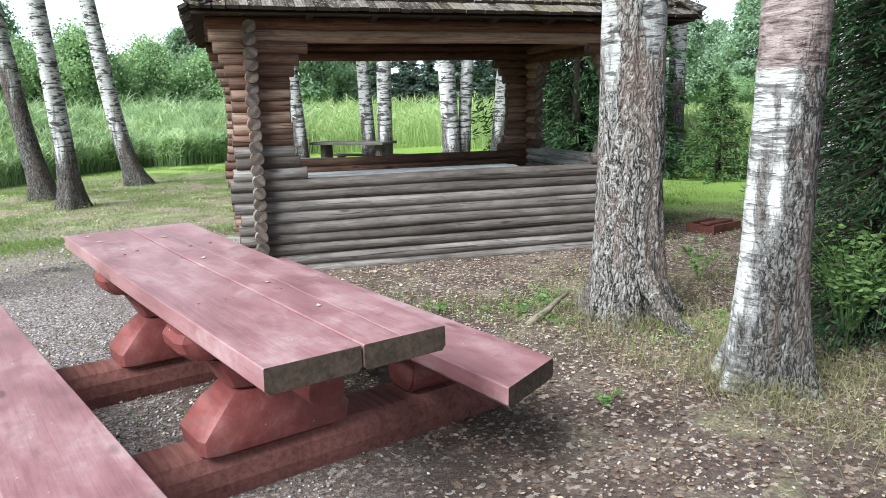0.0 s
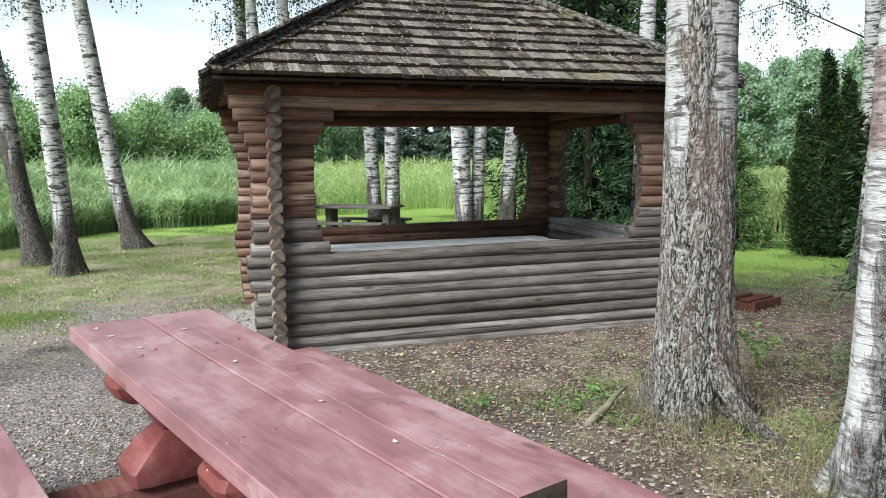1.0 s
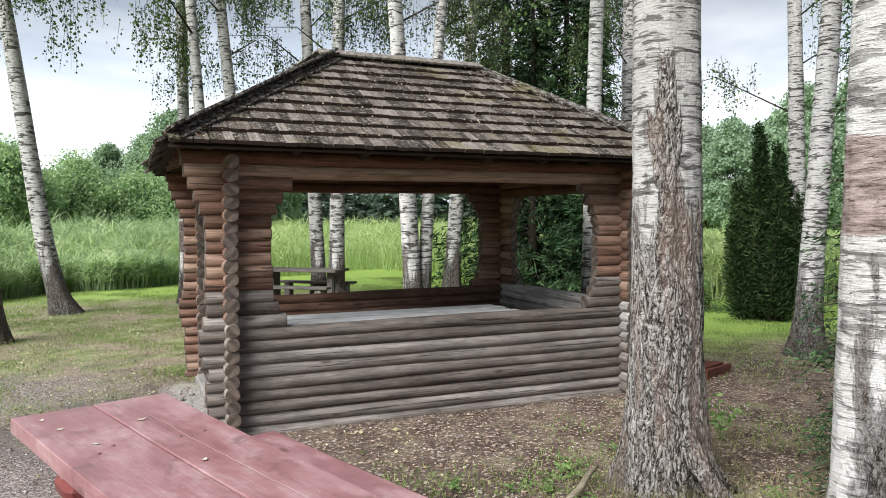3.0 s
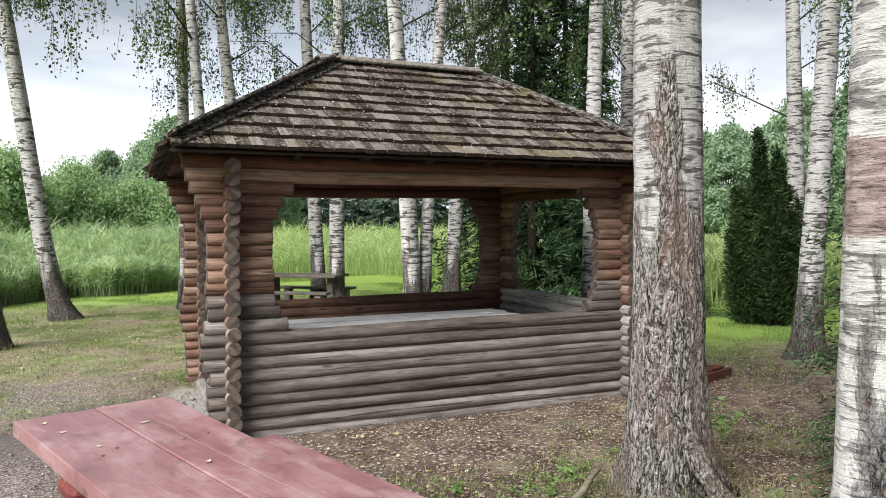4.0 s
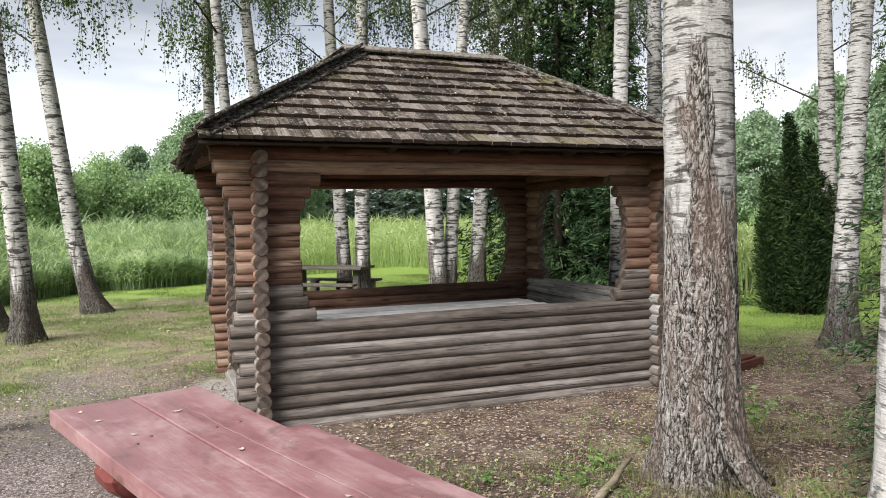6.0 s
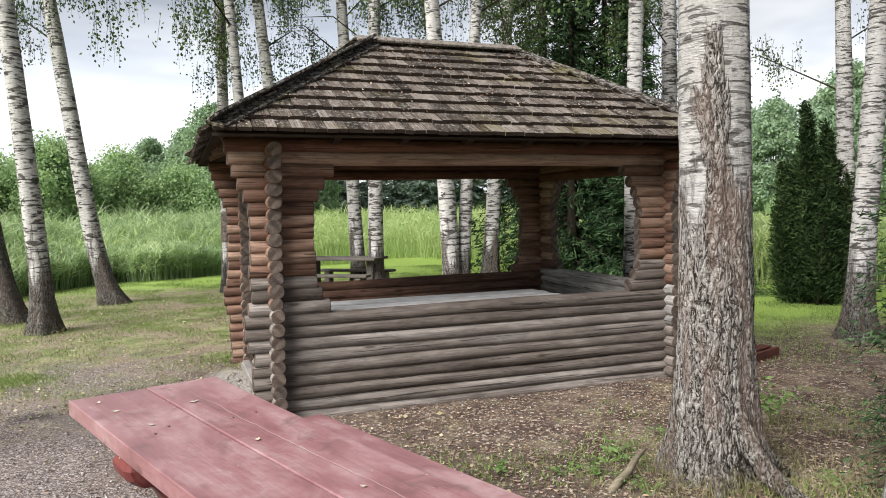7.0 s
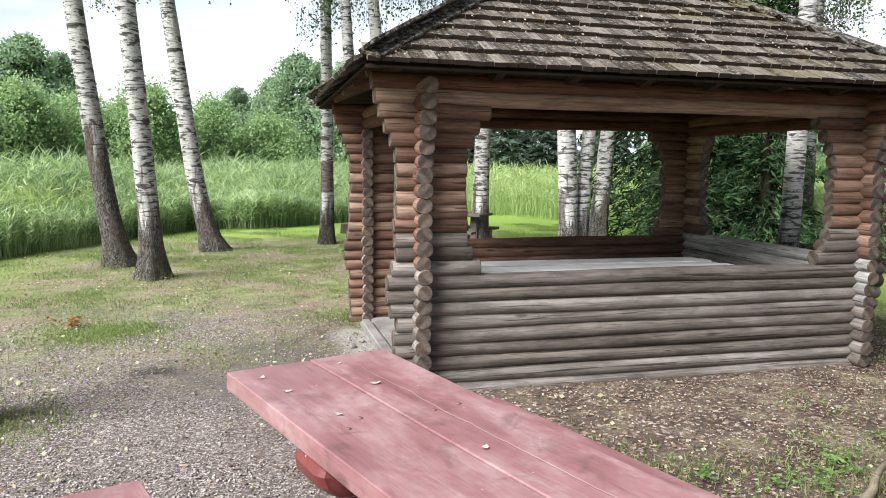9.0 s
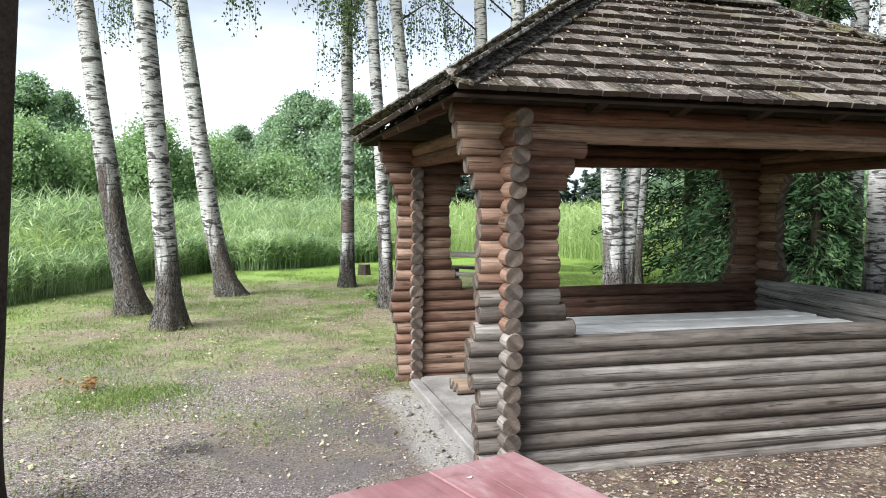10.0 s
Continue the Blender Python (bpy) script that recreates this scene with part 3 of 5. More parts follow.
def box_bm(x0, y0, z0, x1, y1, z1, bevel=0.0, segs=1):
    bm = bmesh.new()
    bmesh.ops.create_cube(bm, size=1.0)
    bmesh.ops.transform(bm, matrix=Matrix.Translation(((x0 + x1) / 2, (y0 + y1) / 2, (z0 + z1) / 2)) @ Matrix.Diagonal((x1 - x0, y1 - y0, z1 - z0, 1)), verts=bm.verts)
    if bevel:
        bmesh.ops.bevel(bm, geom=bm.edges[:], offset=bevel, segments=segs, affect="EDGES")
    return bm


def log_mesh(length, r, rng, mat, seg=14, wob=0.004):
    """A log along +x from the origin, with flat end grain."""
    n = max(2, int(length / 0.3) + 2)
    vs, fs, sl = [], [], []
    ph = rng.uniform(0, 6)
    for i in range(n):
        x = length * i / (n - 1)
        rr = r * (1 + 0.035 * math.sin(ph + x * 1.7)) + rng.uniform(-wob, wob) * 0.4
        oy, oz = wob * math.sin(ph + 2.3 * x), wob * math.cos(1.7 * ph + 1.9 * x)
        for k in range(seg):
            a = 2 * math.pi * k / seg
            vs.append((x, oy + rr * math.cos(a), oz + rr * math.sin(a)))
    for i in range(n - 1):
        for k in range(seg):
            k2 = (k + 1) % seg
            fs.append((i * seg + k, (i + 1) * seg + k, (i + 1) * seg + k2, i * seg + k2))
            sl.append(0)
    for end in (0, n - 1):
        # slightly rounded arris, then the flat end
        c = len(vs)
        dx = -0.006 if end == 0 else 0.006
        for k in range(seg):
            v = vs[end * seg + k]
            vs.append((v[0] + dx, v[1] * 0.93, v[2] * 0.93))
        for k in range(seg):
            k2 = (k + 1) % seg
            q = (end * seg + k, end * seg + k2, c + k2, c + k)
            fs.append(q if end == 0 else q[::-1])
            sl.append(1)
        loop = tuple(c + k for k in range(seg))
        fs.append(loop[::-1] if end == 0 else loop)
        sl.append(1)
    me = mesh_of("log", vs, fs, [mat, M_END], False, sl)
    me.polygons.foreach_set("use_smooth", [k == 0 for k in sl])
    return me


def tube(path, radii, seg=8, caps=True):
    """Vertices and faces of a tapered tube along a path of points."""
    vs, fs = [], []
    pts = [Vector(p) for p in path]
    for i, p in enumerate(pts):
        d = (pts[min(i + 1, len(pts) - 1)] - pts[max(i - 1, 0)]).normalized()
        u = d.orthogonal().normalized() if abs(d.z) < 0.9 else Vector((1, 0, 0)) - d * d.x
        u.normalize()
        w = d.cross(u)
        for k in range(seg):
            a = 2 * math.pi * k / seg
            vs.append(p + (u * math.cos(a) + w * math.sin(a)) * radii[i])
    for i in range(len(pts) - 1):
        for k in range(seg):
            k2 = (k + 1) % seg
            fs.append((i * seg + k, i * seg + k2, (i + 1) * seg + k2, (i + 1) * seg + k))
    if caps:
        fs.append(tuple(range(seg))[::-1])
        fs.append(tuple((len(pts) - 1) * seg + k for k in range(seg)))
    return vs, fs


def leaf_quads(centres, size, rng, along=None, aspect=0.55, up=0.0):
    """Rhombic leaves with a slight fold at the given centres (n, 3)."""
    n = len(centres)
    d = rng.normal(size=(n, 3)) if along is None else along + rng.normal(size=(n, 3)) * 0.35
    d[:, 2] += up
    d /= np.linalg.norm(d, axis=1)[:, None]
    s = rng.normal(size=(n, 3))
    s -= d * (s * d).sum(1)[:, None]
    s /= np.linalg.norm(s, axis=1)[:, None]
    L = (size * rng.uniform(0.6, 1.3, n))[:, None]
    a = centres - d * L * 0.5
    c = centres + d * L * 0.5
    l = centres - s * L * aspect * 0.5
    r = centres + s * L * aspect * 0.5
    v = np.stack([a, r, c, l], 1).reshape(-1, 3)
    f = np.arange(n * 4).reshape(-1, 4)
    return v, f


def np_mesh(name, v, f, mat):
    """Quick mesh from arrays of vertices and quads."""
    me = bpy.data.meshes.new(name)
    k = f.shape[1]
    me.vertices.add(len(v))
    me.vertices.foreach_set("co", np.asarray(v, dtype=np.float32).ravel())
    me.loops.add(f.size)
    me.loops.foreach_set("vertex_index", f.astype(np.int32).ravel())
    me.polygons.add(len(f))
    me.polygons.foreach_set("loop_start", np.arange(0, f.size, k, dtype=np.int32))
    me.materials.append(mat)
    me.update(calc_edges=True)
    return me


# ---- ground ----
def ground_height(x, y):
    near = math.exp(-((x - 1) ** 2 + (y + 2) ** 2) / 60.0)
    return 0.02 * noise.noise(Vector((x * 0.7, y * 0.7, 0))) * (1 - 0.5 * near)


def build_ground():
    xs = sorted(set([-900, -400, -200, -100, -60, -40, -30, -24, -19, -16, -14] + [i * 0.35 - 12 for i in range(75)] + [15, 17, 20, 25, 32, 45, 70, 120, 250, 500, 900]))
    ys = sorted(set([-600, -200, -80, -40, -25, -18, -14, -12] + [i * 0.35 - 10 for i in range(86)] + [21, 23, 26, 30, 36, 45, 60, 80, 120, 200, 400, 800, 1500]))
    vs = [(x, y, ground_height(x, y)) for y in ys for x in xs]
    w = len(xs)
    fs = [(j * w + i, j * w + i + 1, (j + 1) * w + i + 1, (j + 1) * w + i) for j in range(len(ys) - 1) for i in range(w - 1)]
    g = new("ground", mesh_of("ground", vs, fs, M_GROUND, True))
    tagged(g, "trodden earth, gravel and patchy short grass", "ground", kind="structure")


build_ground()

# ---- log gazebo ----
PITCH, Z0, R = 0.0986, 0.011, 0.0575
GX0, GX1, GY0, GY1 = -0.175, 3.54, 0.0, 2.50
MID = (GX0 + GX1) / 2
rg = random.Random(5)
gazebo = thing("log_gazebo", "open log gazebo with half-height walls and a shingled hip roof", "gazebo")


def zx(j):
    return Z0 + PITCH * j


def zy(j):
    return Z0 + PITCH * (j + 0.5)


def put_log(wall, axis, a, b, fixed, z, mat, r=R):
    me = log_mesh(b - a, r * rg.uniform(0.97, 1.03), rg, mat)
    spin = rg.choice((0, 90, 180, 270))
    if axis == "x":
        m = pose(a, fixed, z, spin, 0, 0)
    else:
        m = pose(fixed, a, z) @ pose(0, 0, 0, 0, 0, 90) @ pose(0, 0, 0, spin, 0, 0)
    child("log", me, wall, m)


SILL, TOP = 8, 21
# reach of the short post logs into the opening and out past the corner, course by course
INNER = {9: 0.43, 10: 0.37, 11: 0.33, 18: 0.36, 19: 0.41, 20: 0.49}
OUTER = {6: 0.21, 7: 0.23, 8: 0.23, 9: 0.20, 18: 0.21, 19: 0.25, 20: 0.29, 21: 0.32, 22: 0.34}


def inner(j):
    return INNER.get(j, 0.315 + rg.uniform(-0.012, 0.012))


def outer(j):
    return OUTER.get(j, 0.175 + rg.uniform(-0.012, 0.012))


def x_wall(name, y, label, low=None):
    wall = new(name)
    wall.parent = gazebo
    tagged(wall, label)
    for j in range(0, 23):
        post = M_LOG_GREY if j <= SILL + 3 and not low else M_LOG_BROWN
        if j <= SILL or j >= TOP:
            put_log(wall, "x", GX0 - outer(j), GX1 + outer(j), y, zx(j), (low or M_LOG_GREY) if j <= SILL else M_LOG_BROWN if j == TOP and not low else M_LOG_RED)
        else:
            put_log(wall, "x", GX0 - outer(j), GX0 + inner(j), y, zx(j), post)
            put_log(wall, "x", GX1 - inner(j), GX1 + outer(j), y, zx(j), post)
    return wall


def y_wall(name, x, label, door=False):
    wall = new(name)
    wall.parent = gazebo
    tagged(wall, label)
    for j in range(0, 22):
        o = OUTER.get(j, 0.20) + 0.045 + rg.uniform(-0.008, 0.008)
        ext = (0.155 if j < 17 else 0.155 + 0.026 * (j - 16)) + (0.02 if j in (7, 8) else 0.0) + rg.uniform(-0.008, 0.008)
        # top courses of the side wall carry that light in their colour
        mat = M_LOG_BROWN if j > SILL else M_LOG_LIT if not door and j > SILL - 4 else M_LOG_GREY
        if j >= TOP - 1 or (j <= SILL and not door):
            put_log(wall, "y", GY0 - ext, GY1 + ext, x, zy(j), M_LOG_RED if j >= TOP - 1 else mat)
        else:
            d = 0.10 if door else inner(j)
            put_log(wall, "y", GY0 - ext, GY0 + d, x, zy(j), mat)
            put_log(wall, "y", GY1 - d, GY1 + ext, x, zy(j), mat)
    return wall


x_wall("front_wall", GY0, "half-height log wall, grey and weathered")
x_wall("back_wall", GY1, "half-height log wall, red-brown inside", M_LOG_BROWN)
y_wall("entrance_side", GX0, "log posts beside the entrance", True)
y_wall("side_wall", GX1, "half-height weathered log wall, upper logs paler for light on them")

# roof
EX0, EX1, EY0, EY1, EZ = -0.66, 4.02, -0.46, 2.96, 2.235
RX0, RX1, RY, RZ = 0.98, 2.48, 1.25, 3.30
roof = new("roof")
roof.parent = gazebo
tagged(roof, "steep hip roof of old mossy wooden shingles")


def slope_deck():
    c = [(EX0, EY0, EZ), (EX1, EY0, EZ), (EX1, EY1, EZ), (EX0, EY1, EZ), (RX0, RY, RZ), (RX1, RY, RZ)]
    c = [(MID + (v[0] - MID) * 0.982, RY + (v[1] - RY) * 0.975, v[2]) for v in c]
    top = [Vector(v) - Vector((0, 0, 0.01)) for v in c]
    low = [Vector(v) - Vector((0, 0, 0.028)) for v in c]
    vs = top + low
    fs = [(0, 1, 5, 4), (1, 2, 5), (2, 3, 4, 5), (3, 0, 4), (7, 6, 10, 11), (8, 7, 11), (9, 8, 11, 10), (6, 9, 10), (0, 6, 7, 1), (1, 7, 8, 2), (2, 8, 9, 3), (3, 9, 6, 0)]
    child("roof_deck", mesh_of("roof_deck", vs, fs, M_DARKBOARD_SHADE), roof, None, "dark roof boards under the shingles")


slope_deck()


def shingle_verts(w, ln, th, rngs):
    """One split shingle: x across, y up the slope, thick butt end at y = 0, ragged."""
    a, b2 = rngs.uniform(-0.007, 0.007), rngs.uniform(-0.007, 0.007)
    return [(-w / 2, a, 0), (w / 2, b2, 0), (w / 2, ln, 0), (-w / 2, ln, 0), (-w / 2, a, th), (w / 2, b2, th), (w / 2, ln, th * 0.3), (-w / 2, ln, th * 0.3)]


BOX_F = [(3, 2, 1, 0), (4, 5, 6, 7), (0, 1, 5, 4), (1, 2, 6, 5), (2, 3, 7, 6), (3, 0, 4, 7)]
rs = random.Random(11)
# butt faces take the dark slot: row shadow painted in colour
SHINGLES = [mesh_of("shingle", shingle_verts(rs.uniform(0.062, 0.110), 0.30, rs.uniform(0.026, 0.034), rs), BOX_F, [M_SHINGLE, M_DARKBOARD_SHADE], False, [0, 0, 1, 0, 0, 0]) for _ in range(20)]


def slope_frame(p0, p1, apex):
    """Unit axes of a slope: along the eave, up the slope, outward."""
    u = (Vector(p1) - Vector(p0)).normalized()
    w = Vector(apex) - Vector(p0)
    w = (w - u * w.dot(u)).normalized()
    return u, w, u.cross(w)


def shingle_slope(p0, p1, q1, q0, singles):
    """Rows of shingles between the eave p0-p1 and the top q0-q1."""
    p0, p1, q0, q1 = (Vector(v) for v in (p0, p1, q0, q1))
    u, w, nrm = slope_frame(p0, p1, q0)
    height = (q0 - p0).dot(w)
    rows = 10
    step = (height - 0.02) / rows
    vs, fs = [], []
    for i in range(rows):
        h = i * step - 0.03
        t = max(0, h) / height
        a = p0.lerp(q0, t)
        b = p1.lerp(q1, t)
        t2 = min(0.98, (max(0, h) + 0.17) / height)
        full = (p1.lerp(q1, t2) - a).dot(u) + 0.03
        x = (p0.lerp(q0, t2) - a).dot(u) - 0.03
        if i == 0:
            x, full = x * 0.4, (b - a).dot(u) * 0.4 + full * 0.6
        while x < full - 0.03:
            me = rs.choice(SHINGLES)
            wd = abs(me.vertices[1].co.x - me.vertices[0].co.x)
            o = a + u * (x + wd / 2) + w * ((h if i == 0 else h - t * height) + rs.uniform(-0.005, 0.005)) + nrm * (0.018 + rs.uniform(0, 0.004))
            m = Matrix((u, w, nrm)).transposed().to_4x4()
            m.translation = o
            m = m @ pose(0, 0, 0, -4.2 + rs.uniform(-0.5, 0.5), rs.uniform(-1.2, 1.2), rs.uniform(-1.2, 1.2))
            x += wd + rs.uniform(0.002, 0.009)
            if i < singles:
                child("shingle", me, roof, m)
            else:
                k = len(vs)
                vs.extend(m @ v.co for v in me.vertices)
                fs.extend(tuple(k + e for e in f) for f in BOX_F)
    if vs:
        # joined shingles, butt faces again coloured dark for the row shadow
        ob = child("shingle_cover", mesh_of("shingle_cover", vs, fs, [M_SHINGLE_ROW, M_DARKBOARD_SHADE], False, [0, 0, 1, 0, 0, 0] * (len(fs) // 6)), roof)
        tagged(ob, kind="stuff")


A0, A1, A2, A3 = (EX0, EY0, EZ), (EX1, EY0, EZ), (EX1, EY1, EZ), (EX0, EY1, EZ)
Q0, Q1 = (RX0, RY, RZ), (RX1, RY, RZ)
shingle_slope(A3, A0, Q0, Q0, 0)
shingle_slope(A1, A2, Q1, Q1, 0)
shingle_slope(A2, A3, Q0, Q1, 0)


def board_between(name, a, b, width, thick, up, side, mat, parent):
    """A board from a to b, lying with its face towards up, shifted sideways."""
    a, b = Vector(a), Vector(b)
    u = (b - a).normalized()
    s = u.cross(Vector(up)).normalized()
    n = s.cross(u)
    bm = box_bm(0, -width / 2, 0, (b - a).length, width / 2, thick, 0.004)
    m = Matrix((u, s, n)).transposed().to_4x4()
    m.translation = a + s * side
    return child(name, bm_mesh(name, bm, mat), parent, m)


def hip_boards():
    for e, q in ((A0, Q0), (A1, Q1), (A2, Q1), (A3, Q0)):
        e, q = Vector(e), Vector(q)
        out = (Vector((e.x, e.y, 0)) - Vector((MID, RY, 0))).normalized()
        a = e + Vector((0, 0, 0.046)) - (e - q).normalized() * 0.01
        b = q + Vector((0, 0, 0.030)) + (e - q).normalized() * 0.05
        for sgn in (-1, 1):
            tilt = Vector((-out.y, out.x, 0)) * sgn * 0.42 + Vector((0, 0, 1)) + out * 0.25
            board_between("hip_board", a, b, 0.15, 0.024, tilt, -0.068 * sgn if (b - a).cross(tilt).dot(Vector((-out.y, out.x, 0)) * sgn) < 0 else 0.068 * sgn, M_HIP, roof)
    for sgn in (-1, 1):
        board_between("ridge_board", (RX0 - 0.14, RY, RZ + 0.062), (RX1 + 0.12, RY, RZ + 0.062), 0.15, 0.024, (0, sgn * 0.5, 1), -0.06 * sgn, M_HIP, roof)


M_HIP = shingle_material("lichened_board", obj_random, 0.05)
hip_boards()

# rafter ends under the eaves
for k in range(8):
    x = 0.05 + k * 0.56 - 0.28
    if GX0 < x < GX1:
        for y, sg in ((GY0, -1), (GY1, 1)):
            bm = bmesh.new()
            prof = [(0.0, 0.0), (0.0, -0.13), (0.05, -0.13), (0.26, -0.07), (0.30, -0.005)]
            vs = []
            for dx in (-0.03, 0.03):
                vs.append([bm.verts.new((dx, sg * p[0], p[1])) for p in prof])
            bm.faces.new(vs[0])
            bm.faces.new(vs[1][::-1])
            for i in range(5):
                bm.faces.new((vs[0][i], vs[1][i], vs[1][(i + 1) % 5], vs[0][(i + 1) % 5]))
            bmesh.ops.recalc_face_normals(bm, faces=bm.faces[:])
            ob = part("rafter_end", bm, M_DARKBOARD_SHADE, roof)
            ob.matrix_basis = pose(x, y + sg * 0.055, EZ + 0.09)
for k in range(4):
    y = 0.2 + k * 0.7
    for x, sg in ((GX0, -1), (GX1, 1)):
        bm = box_bm(-0.02, -0.025, -0.09, 0.40, 0.025, -0.01, 0.004)
        ob = part("rafter_end", bm, M_LOG_BROWN, roof)
        ob.matrix_basis = pose(x, y, EZ + 0.22, 0, 22, 0 if sg > 0 else 180)

# slab and what stands inside
slab = new("floor_slab", bm_mesh("floor_slab", box_bm(GX0 + 0.03, GY0 + 0.055, -0.06, GX1 - 0.06, GY1 - 0.06, 0.05, 0.012, 2), M_CONCRETE))
slab.parent = gazebo
tagged(slab, "worn concrete floor slab")
kerb = part("kerb", box_bm(-0.055, 0.10, -0.05, 0.055, 2.26, 0.065, 0.022, 3), M_CONCRETE, gazebo, "rounded concrete step at the entrance")
kerb.matrix_basis = pose(GX0 - 0.045, 0.05, 0)


def rubble():
    r = random.Random(31)
    for k in range(8):
        bm = bmesh.new()
        bmesh.ops.create_icosphere(bm, subdivisions=1, radius=r.uniform(0.015, 0.04))
        for v in bm.verts:
            v.co *= r.uniform(0.75, 1.2)
            v.co.z *= 0.6
        ob = new("rubble_stone", bm_mesh("rubble_stone", bm, M_STONE))
        ob.matrix_basis = pose(GX0 - 0.17 - abs(r.gauss(0, 0.16)), r.uniform(0.15, 2.2), 0.012, 0, 0, r.uniform(0, 360))
        tagged(ob, "small pale lump of broken concrete beside the kerb", "stone", "rubble along the kerb")


rubble()


def inside_table():
    t = thing("long_table", "grey weathered board table inside the gazebo", "table", at=(1.42, 0.52, 0.05))
    for i in range(4):
        y = -0.34 + i * 0.175
        part("board", box_bm(-1.12, y, 0.735, 1.12, y + 0.148, 0.775 + (0.007, -0.004, 0.004, -0.002)[i], 0.006), M_BOARD, t)
    for x in (-0.8, 0.8):
        part("leg", box_bm(x - 0.05, -0.25, 0, x + 0.05, 0.25, 0.735, 0.008), M_LOG_GREY, t)


inside_table()


def inside_bench(at, length, turn):
    t = thing("wall_bench", "plain grey board bench along the gazebo wall", "bench", "benches inside the gazebo", at, turn)
    part("seat", box_bm(-length / 2, -0.16, 0.40, length / 2, 0.16, 0.44, 0.006), M_BOARD, t)
    for x in (-length / 2 + 0.25, length / 2 - 0.25):
        part("leg", box_bm(x - 0.04, -0.13, 0, x + 0.04, 0.13, 0.40, 0.006), M_LOG_GREY, t)


inside_bench((MID + 0.35, GY1 - 0.24, 0.05), 2.3, 0)
inside_bench((GX1 - 0.24, 1.1, 0.05), 1.6, 90)


# ---- red log picnic table ----
TC, TURN_DEG = (-0.61, -3.10), -71.1
M_NAIL, _nt, _b = material("iron_nail", 0.6, 0.4)
_b.inputs["Base Color"].default_value = (0.16, 0.085, 0.075, 1)


def plank(name, x0, x1, far, near, z0, z1, parent, seed, live=0.0, label="", skew=0.0):
    """A thick plank along x, edges slightly wavy and rounded; far and near give its two edges at x0 and at x1, skew how far the near end is cut back at its outer edge."""
    r = random.Random(seed)
    n = 18
    vs, fs, sl = [], [], []
    ph = r.uniform(0, 6)
    for i in range(n + 1):
        t = i / n
        x = x0 + (x1 - x0) * t
        a = far[0] + (near[0] - far[0]) * t + live * math.sin(ph + 5 * t)
        b = far[1] + (near[1] - far[1]) * t + live * math.sin(ph * 1.7 + 4 * t)
        e = 0.004
        ring = [(a + e * 3.5, z0), (a, z0 + e * 4), (a + e * 0.3, z1 - e), (a + e, z1), (b - e, z1), (b - e * 0.3, z1 - e), (b, z0 + e * 4), (b - e * 3.5, z0)]
        vs.extend((x - skew * t * (p[0] - a) / (b - a), p[0], p[1] + 0.002 * math.sin(9 * t + ph)) for p in ring)
    k = 8
    for i in range(n):
        for j in range(k):
            j2 = (j + 1) % k
            fs.append((i * k + j, i * k + j2, (i + 1) * k + j2, (i + 1) * k + j))
            sl.append(0)
    fs.append(tuple(range(k))[::-1])
    fs.append(tuple(n * k + j for j in range(k)))
    sl += [1, 1]
    me = mesh_of(name, vs, [f[::-1] for f in fs], [M_RED_TOP, M_ENDRED], False, sl)
    ob = child(name, me, parent, None, label)
    bv = ob.modifiers.new("soft", "BEVEL")
    bv.width, bv.segments, bv.limit_method, bv.angle_limit = 0.002, 2, "ANGLE", radians(35)
    return ob


def trestle_bm():
    """Hewn end block: wide rounded foot, narrow waist, wide head; rings of twelve corners from the foot up."""
    rings = [(0.17, 0.125, 0.275), (0.188, 0.147, 0.312), (0.25, 0.152, 0.320), (0.33, 0.138, 0.252), (0.385, 0.118, 0.195), (0.405, 0.105, 0.172), (0.409, 0.092, 0.150), (0.418, 0.092, 0.150), (0.422, 0.115, 0.175), (0.46, 0.126, 0.190), (0.51, 0.128, 0.220), (0.548, 0.120, 0.250), (0.552, 0.110, 0.238), (0.560, 0.110, 0.238), (0.564, 0.130, 0.312), (0.60, 0.138, 0.352), (0.64, 0.134, 0.362), (0.667, 0.115, 0.345)]
    bm = bmesh.new()
    r = random.Random(3)
    loops = []
    for z, hx, hy in rings:
        c = 0.050
        q = [(hx, hy - c * 1.3), (hx - c * 0.28, hy - c * 0.35), (hx - c, hy)]
        pts = q + [(-a, b) for a, b in q[::-1]] + [(-a, -b) for a, b in q] + [(a, -b) for a, b in q[::-1]]
        loops.append([bm.verts.new((p[0] + r.uniform(-0.002, 0.002), p[1] + r.uniform(-0.003, 0.003), z)) for p in pts])
    for lo, hi in zip(loops, loops[1:]):
        for i in range(12):
            j = (i + 1) % 12
            bm.faces.new((lo[i], lo[j], hi[j], hi[i]))
    bm.faces.new(loops[0][::-1])
    bm.faces.new(loops[-1])
    bmesh.ops.recalc_face_normals(bm, faces=bm.faces[:])
    for e in bm.edges:
        e.smooth = len(e.link_faces) == 2 and e.calc_face_angle() < radians(33)
    return bm


